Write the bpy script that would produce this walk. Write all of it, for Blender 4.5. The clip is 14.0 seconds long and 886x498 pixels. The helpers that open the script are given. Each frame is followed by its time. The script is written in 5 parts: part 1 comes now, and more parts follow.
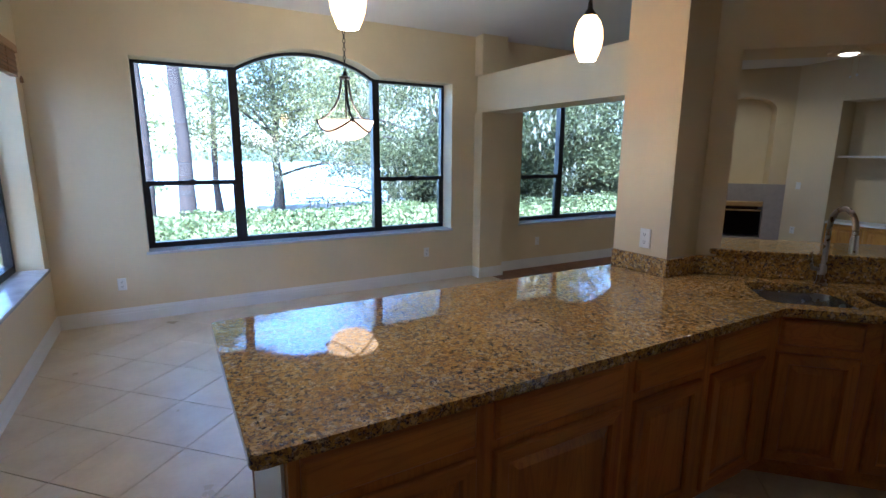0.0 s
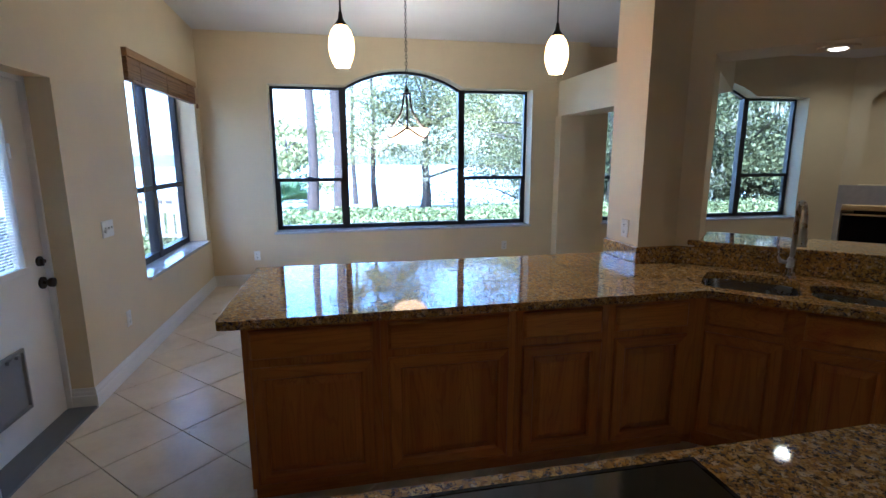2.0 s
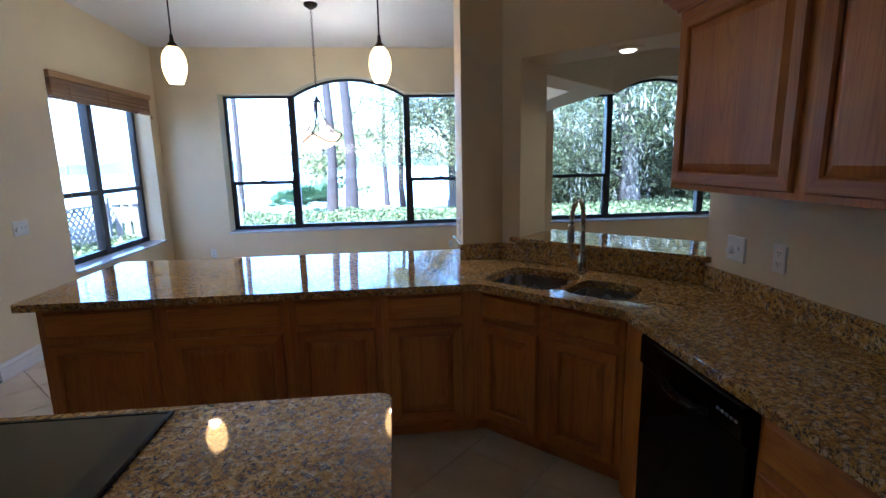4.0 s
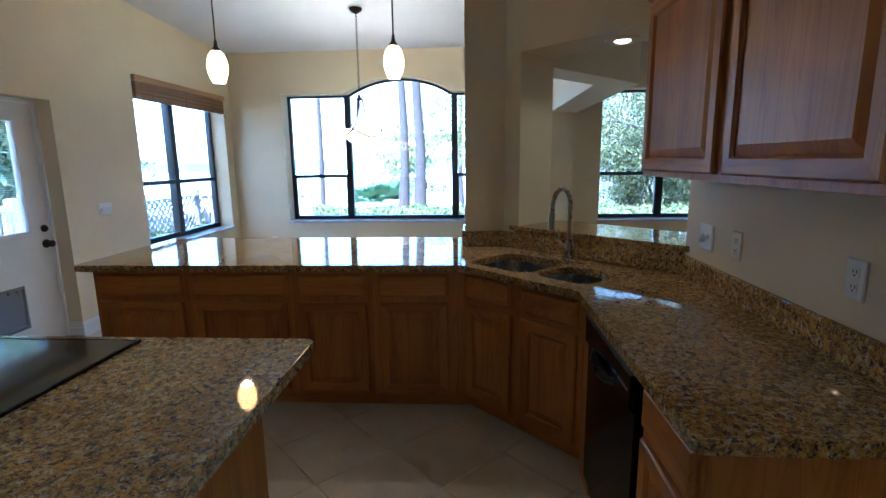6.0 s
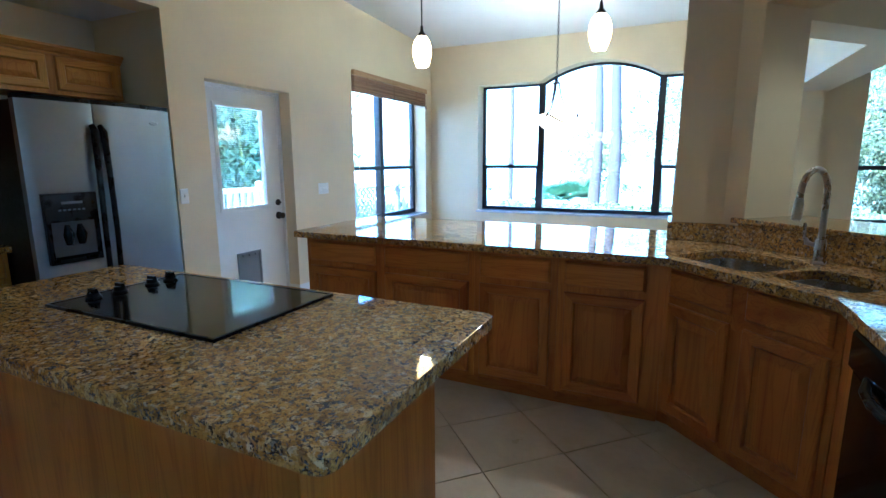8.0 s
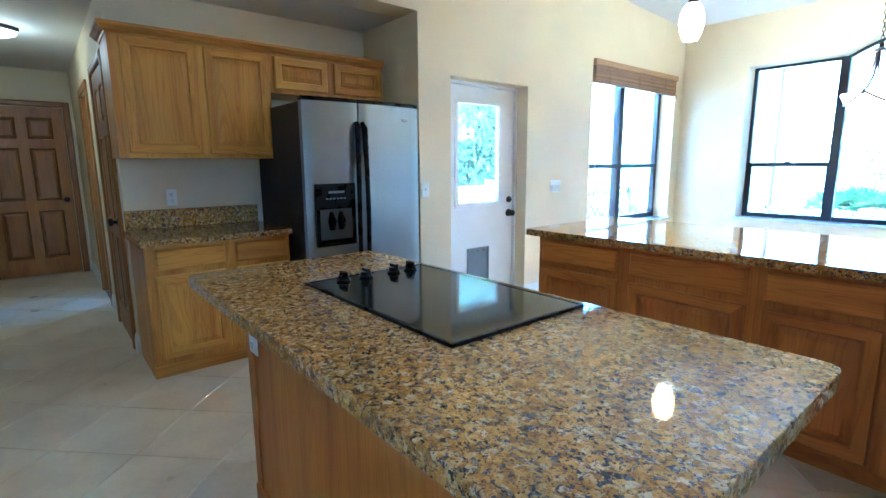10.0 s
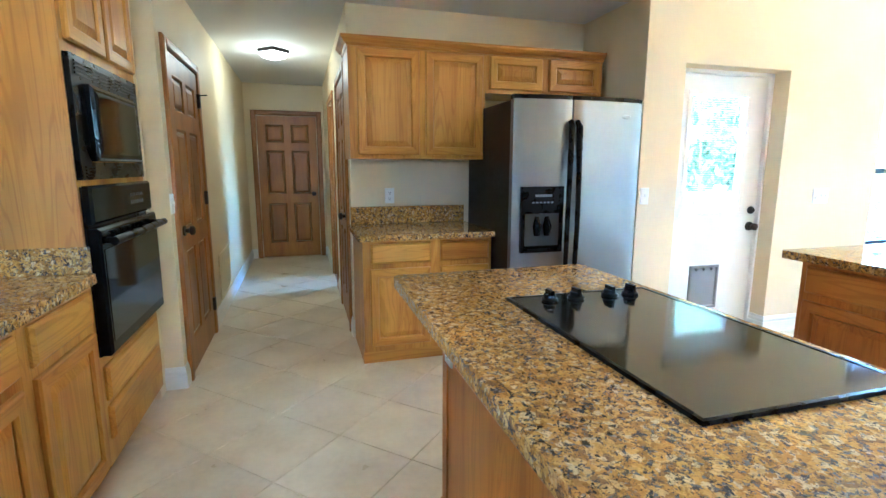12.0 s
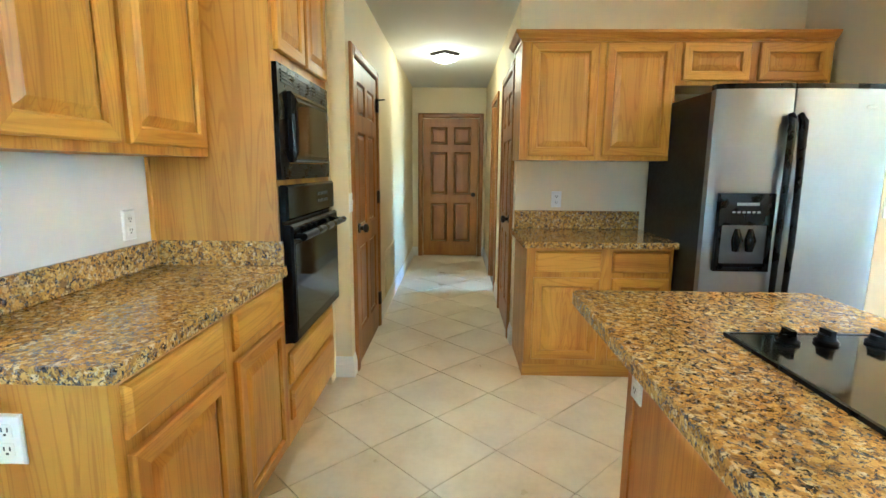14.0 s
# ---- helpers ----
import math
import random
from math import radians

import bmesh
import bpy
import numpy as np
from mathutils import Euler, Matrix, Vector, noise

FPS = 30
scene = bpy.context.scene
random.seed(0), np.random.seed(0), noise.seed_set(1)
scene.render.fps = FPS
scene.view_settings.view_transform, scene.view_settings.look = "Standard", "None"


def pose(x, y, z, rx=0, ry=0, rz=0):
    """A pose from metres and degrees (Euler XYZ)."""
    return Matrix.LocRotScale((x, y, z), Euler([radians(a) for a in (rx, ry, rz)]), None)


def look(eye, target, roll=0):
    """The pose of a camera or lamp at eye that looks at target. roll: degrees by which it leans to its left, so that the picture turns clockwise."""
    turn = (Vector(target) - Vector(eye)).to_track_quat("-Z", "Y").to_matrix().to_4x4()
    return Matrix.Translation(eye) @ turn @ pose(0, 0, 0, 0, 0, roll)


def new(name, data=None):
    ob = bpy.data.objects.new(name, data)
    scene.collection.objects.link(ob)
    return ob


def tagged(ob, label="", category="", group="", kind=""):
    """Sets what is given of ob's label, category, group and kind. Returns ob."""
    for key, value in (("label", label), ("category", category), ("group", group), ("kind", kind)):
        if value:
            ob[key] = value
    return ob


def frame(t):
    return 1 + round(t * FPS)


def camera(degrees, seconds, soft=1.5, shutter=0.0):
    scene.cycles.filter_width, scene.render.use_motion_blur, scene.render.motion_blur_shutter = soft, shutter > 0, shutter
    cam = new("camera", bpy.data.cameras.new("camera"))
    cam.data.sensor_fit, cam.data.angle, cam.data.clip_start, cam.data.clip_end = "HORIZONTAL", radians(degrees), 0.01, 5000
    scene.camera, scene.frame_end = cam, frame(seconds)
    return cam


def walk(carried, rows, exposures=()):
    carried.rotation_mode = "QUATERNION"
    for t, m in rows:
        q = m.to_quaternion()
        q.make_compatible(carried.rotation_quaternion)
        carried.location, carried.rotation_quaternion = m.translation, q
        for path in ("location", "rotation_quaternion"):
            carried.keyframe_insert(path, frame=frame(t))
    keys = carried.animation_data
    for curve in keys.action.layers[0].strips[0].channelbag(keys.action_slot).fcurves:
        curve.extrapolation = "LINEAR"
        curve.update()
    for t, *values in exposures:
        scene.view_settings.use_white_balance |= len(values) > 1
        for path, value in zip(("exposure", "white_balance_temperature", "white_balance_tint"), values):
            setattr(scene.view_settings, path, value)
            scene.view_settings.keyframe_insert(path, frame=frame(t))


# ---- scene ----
cam = camera(84.5, 14.0)
PATH = [
    (0, (-0.155, 0.346, 1.599), (0.811, 2.055, 1.218), 0.4),
    (0.5, (-0.061, 0.029, 1.585), (0.79, 1.8, 1.211), 0.5),
    (1, (0.046, -0.251, 1.586), (0.75, 1.584, 1.217), 0.5),
    (1.5, (0.232, -0.468, 1.592), (0.762, 1.424, 1.219), 0.2),
    (2, (0.502, -0.628, 1.58), (0.89, 1.299, 1.21), -0.2),
    (2.5, (0.785, -0.758, 1.567), (1.073, 1.188, 1.206), -0.6),
    (3, (1.126, -0.859, 1.574), (1.374, 1.091, 1.205), -0.7),
    (3.5, (1.511, -0.939, 1.582), (1.728, 1.015, 1.216), -1.0),
    (3.7, (1.659, -0.992, 1.583), (1.867, 0.963, 1.217), -1.1),
    (6, (2.361, -1.277, 1.502), (2.233, 0.687, 1.146), -0.8),
    (6.5, (2.354, -1.246, 1.475), (2.044, 0.695, 1.107), -0.8),
    (7, (2.346, -1.209, 1.446), (1.879, 0.703, 1.091), -0.8),
    (7.2, (2.342, -1.195, 1.433), (1.803, 0.698, 1.078), -0.6),
    (9.3, (2.133, -0.99, 1.325), (0.819, 0.479, 0.987), -0.4),
    (9.5, (2.1, -0.979, 1.323), (0.719, 0.427, 0.985), -0.4),
    (10, (2.028, -0.95, 1.32), (0.504, 0.301, 0.981), -0.4),
    (10.5, (1.956, -0.918, 1.31), (0.309, 0.165, 0.973), -0.2),
    (11, (1.904, -0.899, 1.31), (0.153, 0.006, 0.971), -0.1),
    (11.5, (1.862, -0.882, 1.317), (0.027, -0.157, 0.988), 0.0),
    (12, (1.815, -0.876, 1.324), (-0.08, -0.328, 0.992), 0.1),
    (12.5, (1.769, -0.875, 1.327), (-0.163, -0.481, 0.993), 0.2),
    (13, (1.73, -0.884, 1.327), (-0.228, -0.645, 0.996), 0.4),
    (13.5, (1.692, -0.912, 1.328), (-0.278, -0.826, 0.999), 0.4),
    (14, (1.648, -0.953, 1.326), (-0.324, -1.003, 0.997), 0.4),
]
walk(cam, [(t, look(eye, target, roll)) for t, eye, target, roll in PATH],
     [(0, 3.58, 4400, 10), (3.7, 3.7, 4300, 11), (7, 4.2, 3950, 2), (9.5, 5.4, 3640, -2), (11, 6.12, 3840, -1), (12.5, 6.6, 4200, -1), (14, 6.75, 4520, -7)])

# ---- world, sun, lamps, exposure ----
world = bpy.data.worlds.new("sky")
scene.world = world
world.use_nodes = True
wn = world.node_tree
sky = wn.nodes.new("ShaderNodeTexSky")
sky.sky_type, sky.sun_disc = "NISHITA", False
sky.sun_elevation, sky.sun_rotation = radians(52), radians(-155)
sky.air_density, sky.dust_density = 1.0, 1.5
bg = wn.nodes["Background"]
bg.inputs[1].default_value = 0.15
wn.links.new(sky.outputs[0], bg.inputs[0])

sun = new("sun", bpy.data.lights.new("sun", "SUN"))
sun.data.energy, sun.data.angle, sun.data.color = 4.5, radians(0.5), (1.0, 0.95, 0.87)
sun.matrix_world = look((-2.6, -5.6, 7.9), (0, 0, 0))


def lamp(name, kind, place, watts, colour, size=0.05):
    ob = new(name, bpy.data.lights.new(name, kind))
    ob.data.energy, ob.data.color = watts, colour
    if kind == "POINT":
        ob.data.shadow_soft_size = size
    ob.location = place
    return ob


# ---- materials ----
def material(name):
    m = bpy.data.materials.new(name)
    m.use_nodes = True
    return m, m.node_tree, m.node_tree.nodes["Principled BSDF"]


def node(tree, kind, **values):
    n = tree.nodes.new(kind)
    for key, value in values.items():
        n.inputs[key.replace("_", " ")].default_value = value
    return n


def coords(tree, scale=(1, 1, 1)):
    tc = tree.nodes.new("ShaderNodeTexCoord")
    mp = tree.nodes.new("ShaderNodeMapping")
    mp.inputs["Scale"].default_value = scale
    tree.links.new(tc.outputs["Object"], mp.inputs["Vector"])
    return mp.outputs[0]


def ramp(tree, source, stops):
    r = tree.nodes.new("ShaderNodeValToRGB")
    e = r.color_ramp.elements
    while len(e) < len(stops):
        e.new(0.5)
    for el, (p, c) in zip(e, stops):
        el.position, el.color = p, (*c, 1) if len(c) == 3 else c
    tree.links.new(source, r.inputs[0])
    return r.outputs[0]


def bump(tree, bsdf, height, strength=0.2, distance=0.002):
    b = node(tree, "ShaderNodeBump", Strength=strength, Distance=distance)
    tree.links.new(height, b.inputs["Height"])
    tree.links.new(b.outputs[0], bsdf.inputs["Normal"])


def mixc(tree, fac, a, b, mode="MIX"):
    m = tree.nodes.new("ShaderNodeMix")
    m.data_type, m.blend_type = "RGBA", mode
    for sock, value in ((m.inputs[0], fac), (m.inputs[6], a), (m.inputs[7], b)):
        if isinstance(value, (int, float)):
            sock.default_value = value
        elif isinstance(value, tuple):
            sock.default_value = (*value, 1)
        else:
            tree.links.new(value, sock)
    return m.outputs[2]


def plain(name, colour, rough=0.5, metal=0.0, vary=0.08, scale=6.0, bumpy=0.0, coat=0.0):
    """A paint, plastic or metal with slight unevenness at two scales."""
    m, t, b = material(name)
    v = coords(t)
    n1 = node(t, "ShaderNodeTexNoise", Scale=scale, Detail=4)
    n2 = node(t, "ShaderNodeTexNoise", Scale=scale * 14, Detail=3)
    for n in (n1, n2):
        t.links.new(v, n.inputs["Vector"])
    lo = tuple(max(0, c * (1 - vary)) for c in colour)
    hi = tuple(min(1, c * (1 + vary)) for c in colour)
    c1 = ramp(t, n1.outputs[0], [(0.3, lo), (0.7, hi)])
    c2 = ramp(t, n2.outputs[0], [(0.3, (1 - vary * 0.5,) * 3), (0.7, (1, 1, 1))])
    t.links.new(mixc(t, 1.0, c1, c2, "MULTIPLY"), b.inputs["Base Color"])
    b.inputs["Roughness"].default_value, b.inputs["Metallic"].default_value = rough, metal
    b.inputs["Coat Weight"].default_value = coat
    r = ramp(t, n1.outputs[0], [(0.2, (rough * 0.85,) * 3), (0.8, (min(1, rough * 1.15),) * 3)])
    t.links.new(r, b.inputs["Roughness"])
    if bumpy:
        bump(t, b, n2.outputs[0], bumpy, 0.003)
    return m


def wood(name, axis, dark, light, rough=0.46, coat=0.06):
    """Oak with grain along one axis, knots of tone between boards."""
    m, t, b = material(name)
    s = [8.0, 8.0, 8.0]
    s["xyz".index(axis)] = 0.55
    info = t.nodes.new("ShaderNodeObjectInfo")

    def shifted(scale):
        """Each board is cut from another place in the log."""
        a = t.nodes.new("ShaderNodeVectorMath")
        a.operation = "MULTIPLY_ADD"
        t.links.new(info.outputs["Random"], a.inputs[0])
        a.inputs[1].default_value = (37.0, 23.0, 51.0)
        t.links.new(coords(t, scale), a.inputs[2])
        return a.outputs[0]

    v = shifted(s)
    n = node(t, "ShaderNodeTexNoise", Scale=1.0, Detail=2, Roughness=0.45, Distortion=0.6)
    t.links.new(v, n.inputs["Vector"])
    turns = t.nodes.new("ShaderNodeMath")
    turns.operation = "MULTIPLY"
    turns.inputs[1].default_value = 105.0
    t.links.new(n.outputs[0], turns.inputs[0])
    wave = t.nodes.new("ShaderNodeMath")
    wave.operation = "SINE"
    t.links.new(turns.outputs[0], wave.inputs[0])
    rings_tone = ramp(t, wave.outputs[0], [(0.0, (1, 1, 1)), (0.55, (0.95, 0.93, 0.90)), (0.95, (0.66, 0.56, 0.44))])
    s2 = [70.0, 70.0, 70.0]
    s2["xyz".index(axis)] = 2.2
    f = node(t, "ShaderNodeTexNoise", Scale=1.6, Detail=3)
    t.links.new(shifted(s2), f.inputs["Vector"])
    mid = tuple((a * 0.45 + c * 0.55) for a, c in zip(dark, light))
    c1 = ramp(t, n.outputs[0], [(0.22, dark), (0.48, mid), (0.78, light)])
    pores = ramp(t, f.outputs[0], [(0.32, (0.76, 0.70, 0.62)), (0.46, (1, 1, 1))])
    c2 = mixc(t, 0.5, mixc(t, 0.45, c1, rings_tone, "MULTIPLY"), pores, "MULTIPLY")
    tone = ramp(t, info.outputs["Random"], [(0, (0.86, 0.84, 0.82)), (1, (1.0, 1.0, 1.0))])
    t.links.new(mixc(t, 1.0, c2, tone, "MULTIPLY"), b.inputs["Base Color"])
    b.inputs["Roughness"].default_value, b.inputs["Coat Weight"].default_value = rough, coat
    b.inputs["Coat Roughness"].default_value = 0.2
    bump(t, b, f.outputs[0], 0.12, 0.001)
    return m


def granite_stone(name, rough=0.045):
    """Chips of gold, tan and cream feldspar with jagged clots of black mica and grey quartz."""
    m, t, b = material(name)
    v = coords(t)

    def noise(scale, detail, rough_=0.6, distort=0.0):
        n = node(t, "ShaderNodeTexNoise", Scale=scale, Detail=detail, Roughness=rough_, Distortion=distort)
        t.links.new(v, n.inputs["Vector"])
        return n.outputs

    def math_(kind, a, k, c=0.0):
        n = t.nodes.new("ShaderNodeMath")
        n.operation = kind
        t.links.new(a, n.inputs[0])
        for i, x in ((1, k), (2, c)):
            if isinstance(x, (int, float)):
                n.inputs[i].default_value = x
            else:
                t.links.new(x, n.inputs[i])
        return n.outputs[0]

    add = t.nodes.new("ShaderNodeVectorMath")
    add.operation = "MULTIPLY_ADD"
    t.links.new(noise(70, 4)["Color"], add.inputs[0])
    add.inputs[1].default_value = (0.026, 0.022, 0.024)
    t.links.new(v, add.inputs[2])

    def cells(scale):
        c = node(t, "ShaderNodeTexVoronoi", Scale=scale)
        t.links.new(add.outputs[0], c.inputs["Vector"])
        sep = t.nodes.new("ShaderNodeSeparateColor")
        t.links.new(c.outputs["Color"], sep.inputs[0])
        return sep.outputs

    big, small = cells(78), cells(190)
    chips = ramp(t, big[0], [(0.0, (0.51, 0.30, 0.075)), (0.18, (0.62, 0.40, 0.115)), (0.36, (0.40, 0.235, 0.065)), (0.50, (0.58, 0.365, 0.095)), (0.64, (0.66, 0.47, 0.19)), (0.82, (0.71, 0.57, 0.33)), (0.92, (0.30, 0.19, 0.08))])
    chips.node.color_ramp.interpolation = "CONSTANT"
    flecks = ramp(t, small[0], [(0.0, (0.70, 0.66, 0.60)), (0.35, (1.0, 0.98, 0.94)), (1.0, (1.12, 1.06, 0.96))])
    drift = ramp(t, noise(7, 3)[0], [(0.35, (0.80, 0.77, 0.73)), (0.62, (1.0, 0.96, 0.86))])
    cloud = ramp(t, noise(95, 5, 0.7, 0.8)[0], [(0.34, (0.62, 0.56, 0.46)), (0.5, (1, 1, 1))])
    c0 = mixc(t, 1.0, mixc(t, 0.8, mixc(t, 1.0, chips, flecks, "MULTIPLY"), cloud, "MULTIPLY"), drift, "MULTIPLY")
    clots = math_("MULTIPLY_ADD", small[1], 0.16, noise(58, 6, 0.66, 0.7)[0])
    dark = ramp(t, clots, [(0.0, (0, 0, 0)), (0.625, (0, 0, 0)), (0.66, (1, 1, 1))])
    mica = ramp(t, small[2], [(0.0, (0.030, 0.026, 0.025)), (0.42, (0.078, 0.070, 0.066)), (0.72, (0.16, 0.15, 0.14)), (0.92, (0.30, 0.26, 0.20))])
    mica.node.color_ramp.interpolation = "CONSTANT"
    c1 = mixc(t, dark, c0, mica)
    speck = ramp(t, cells(300)[1], [(0.90, (0, 0, 0)), (0.93, (0.85, 0.85, 0.85))])
    t.links.new(mixc(t, speck, c1, (0.06, 0.05, 0.05)), b.inputs["Base Color"])
    b.inputs["Roughness"].default_value = rough
    b.inputs["IOR"].default_value = 1.55
    return m


def glass_pane(name, tint=(1, 1, 1)):
    m, t, b = material(name)
    b.inputs["Base Color"].default_value = (*tint, 1)
    b.inputs["Roughness"].default_value, b.inputs["IOR"].default_value = 0.0, 1.45
    b.inputs["Transmission Weight"].default_value = 1.0
    return m


def glowing(name, colour, strength, rough=0.3):
    m, t, b = material(name)
    b.inputs["Base Color"].default_value = (0.9, 0.87, 0.8, 1)
    b.inputs["Emission Color"].default_value = (*colour, 1)
    b.inputs["Emission Strength"].default_value = strength
    b.inputs["Roughness"].default_value = rough
    return m


def leafy(name, dark, light, gloss=0.5):
    m, t, b = material(name)
    g = t.nodes.new("ShaderNodeNewGeometry")
    c = ramp(t, g.outputs["Random Per Island"], [(0, dark), (0.6, tuple((a + d) / 2 for a, d in zip(dark, light))), (1, light)])
    t.links.new(c, b.inputs["Base Color"])
    b.inputs["Roughness"].default_value = gloss
    b.inputs["Specular IOR Level"].default_value = 0.2
    tr = t.nodes.new("ShaderNodeBsdfTranslucent")
    t.links.new(c, tr.inputs[0])
    mx = node(t, "ShaderNodeMixShader", Fac=0.35)
    out = t.nodes["Material Output"]
    t.links.new(b.outputs[0], mx.inputs[1])
    t.links.new(tr.outputs[0], mx.inputs[2])
    t.links.new(mx.outputs[0], out.inputs[0])
    return m


OAK_D, OAK_L = (0.395, 0.148, 0.009), (0.67, 0.345, 0.030)
OAK = {a: wood("oak_" + a, a, OAK_D, OAK_L) for a in "xyz"}
# the same oak, its colour reddened for the cabinets that face away from the windows
SHADE_OAK = {a: wood("reddish_oak_" + a, a, (0.345, 0.100, 0.006), (0.605, 0.245, 0.019)) for a in "xyz"}
DOOR_OAK = {a: wood("door_oak_" + a, a, (0.21, 0.078, 0.007), (0.385, 0.165, 0.019)) for a in "xyz"}
FLOOR_WOOD = wood("floor_wood", "y", (0.16, 0.065, 0.025), (0.30, 0.13, 0.05))
BLIND_WOOD = wood("blind_wood", "y", (0.16, 0.08, 0.03), (0.34, 0.19, 0.08))
VALANCE_WOOD = wood("valance_wood", "y", (0.34, 0.19, 0.065), (0.52, 0.32, 0.125))
GRANITE = granite_stone("granite")
WALL = plain("wall_paint", (0.72, 0.605, 0.375), 0.6, vary=0.03, scale=2.5, bumpy=0.25)
# wall paint made paler, daylight on the south wall put into the colour
DAYLIT_WALL = plain("pale_wall_paint", (0.72, 0.69, 0.63), 0.6, vary=0.03, scale=2.5, bumpy=0.25)
CEIL = plain("ceiling_paint", (0.72, 0.70, 0.66), 0.8, vary=0.03, scale=2, bumpy=0.3)
WHITE = plain("white_paint", (0.78, 0.77, 0.74), 0.4, vary=0.03, scale=4)
DOORWHITE = plain("door_white", (0.80, 0.80, 0.79), 0.35, vary=0.02, scale=4)
BRONZE = plain("bronze_frame", (0.018, 0.018, 0.022), 0.4, vary=0.2, scale=20)
IRON = plain("dark_iron", (0.03, 0.022, 0.018), 0.45, 0.6, vary=0.2, scale=30)
STEEL = plain("stainless", (0.25, 0.255, 0.26), 0.47, 1.0, vary=0.06, scale=4)
SINKSTEEL = plain("sink_steel", (0.42, 0.41, 0.40), 0.27, 1.0, vary=0.08, scale=8)
NICKEL = plain("brushed_nickel", (0.42, 0.36, 0.29), 0.28, 1.0, vary=0.08, scale=20)
BLACK = plain("black_gloss", (0.004, 0.004, 0.0045), 0.10, vary=0.1, scale=8)
BLACKSATIN = plain("black_satin", (0.004, 0.004, 0.0045), 0.28, vary=0.15, scale=12)
OVENGLASS = plain("oven_glass", (0.006, 0.006, 0.007), 0.05, vary=0.05)
COOKGLASS = plain("cooktop_glass", (0.011, 0.012, 0.012), 0.08, vary=0.05)
DIMPLASTIC = plain("dim_print", (0.11, 0.11, 0.11), 0.5)
GREYPLASTIC = plain("grey_flap", (0.22, 0.23, 0.25), 0.5, vary=0.05)
PLATE = plain("white_plastic", (0.80, 0.79, 0.75), 0.35, vary=0.02)
SLOT = plain("dark_slot", (0.03, 0.03, 0.03), 0.6)
MARBLE = plain("marble_sill", (0.62, 0.63, 0.66), 0.14, vary=0.12, scale=9)
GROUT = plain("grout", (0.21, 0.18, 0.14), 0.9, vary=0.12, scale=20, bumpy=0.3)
SLATE = plain("fireplace_tile", (0.42, 0.38, 0.36), 0.4, vary=0.08, scale=12)
BRASS = plain("brass", (0.70, 0.52, 0.24), 0.35, 0.7)
GLASS = glass_pane("window_glass")
BARK = plain("bark", (0.026, 0.019, 0.016), 0.95, vary=0.5, scale=9, bumpy=1.0)
OAKBARK = plain("oak_bark", (0.065, 0.058, 0.05), 0.95, vary=0.4, scale=9, bumpy=1.0)
DECKWOOD = plain("deck_grey", (0.23, 0.21, 0.20), 0.8, vary=0.2, scale=9)
# the grey deck railing again, its colour lightened for direct sun
SUNLIT_RAIL = plain("railing_white", (0.55, 0.53, 0.50), 0.7, vary=0.1)
HOUSEWALL = plain("stucco", (0.62, 0.55, 0.42), 0.9, vary=0.05)
ROOF = plain("roof_shingle", (0.20, 0.17, 0.15), 0.9, vary=0.3, scale=12)


FRIDGESIDE = plain("black_enamel", (0.006, 0.006, 0.0065), 0.45, vary=0.04, scale=40, bumpy=0.15)
for m, gloss in ((BLACK, 0.13), (BLACKSATIN, 0.13), (OVENGLASS, 0.5), (FRIDGESIDE, 0.22)):
    m.node_tree.nodes["Principled BSDF"].inputs["Specular IOR Level"].default_value = gloss


def tile_mat():
    m, t, b = material("floor_tile_ceramic")
    v = t.nodes.new("ShaderNodeNewGeometry").outputs["Position"]
    info = t.nodes.new("ShaderNodeObjectInfo")
    n1 = node(t, "ShaderNodeTexNoise", Scale=3.2, Detail=5, Roughness=0.6)
    n2 = node(t, "ShaderNodeTexNoise", Scale=34, Detail=4)
    for n in (n1, n2):
        t.links.new(v, n.inputs["Vector"])
    c1 = ramp(t, n1.outputs[0], [(0.3, (0.61, 0.505, 0.345)), (0.52, (0.70, 0.60, 0.43)), (0.72, (0.75, 0.66, 0.495))])
    c2 = ramp(t, n2.outputs[0], [(0.3, (0.955, 0.95, 0.94)), (0.6, (1, 1, 1))])
    c3 = ramp(t, info.outputs["Random"], [(0, (0.955, 0.95, 0.94)), (1, (1, 1, 1))])
    t.links.new(mixc(t, 1.0, mixc(t, 1.0, c1, c2, "MULTIPLY"), c3, "MULTIPLY"), b.inputs["Base Color"])
    r = ramp(t, n1.outputs[0], [(0.3, (0.27,) * 3), (0.7, (0.34,) * 3)])
    t.links.new(r, b.inputs["Roughness"])
    bump(t, b, n1.outputs[0], 0.06, 0.004)
    return m


TILE = tile_mat()


# ---- building helpers ----
def mesh_of(bm, mats):
    bmesh.ops.recalc_face_normals(bm, faces=bm.faces)
    me = bpy.data.meshes.new("mesh")
    bm.to_mesh(me)
    bm.free()
    for m in mats if isinstance(mats, (list, tuple)) else [mats]:
        me.materials.append(m)
    return me


def part(name, bm, mats, parent=None, label="", smooth=False, bevel=0.0):
    ob = new(name, mesh_of(bm, mats))
    ob.data.name = name
    if parent is not None:
        ob.parent = parent
        if parent.parent is None:
            ob.matrix_parent_inverse = parent.matrix_basis.inverted()
    if label:
        ob["label"] = label
    if smooth:
        for f in ob.data.polygons:
            f.use_smooth = True
        ob.data.set_sharp_from_angle(angle=radians(38))
    if bevel:
        mod = ob.modifiers.new("bevel", "BEVEL")
        mod.width, mod.segments, mod.limit_method, mod.angle_limit = bevel, 2, "ANGLE", radians(40)
    return ob


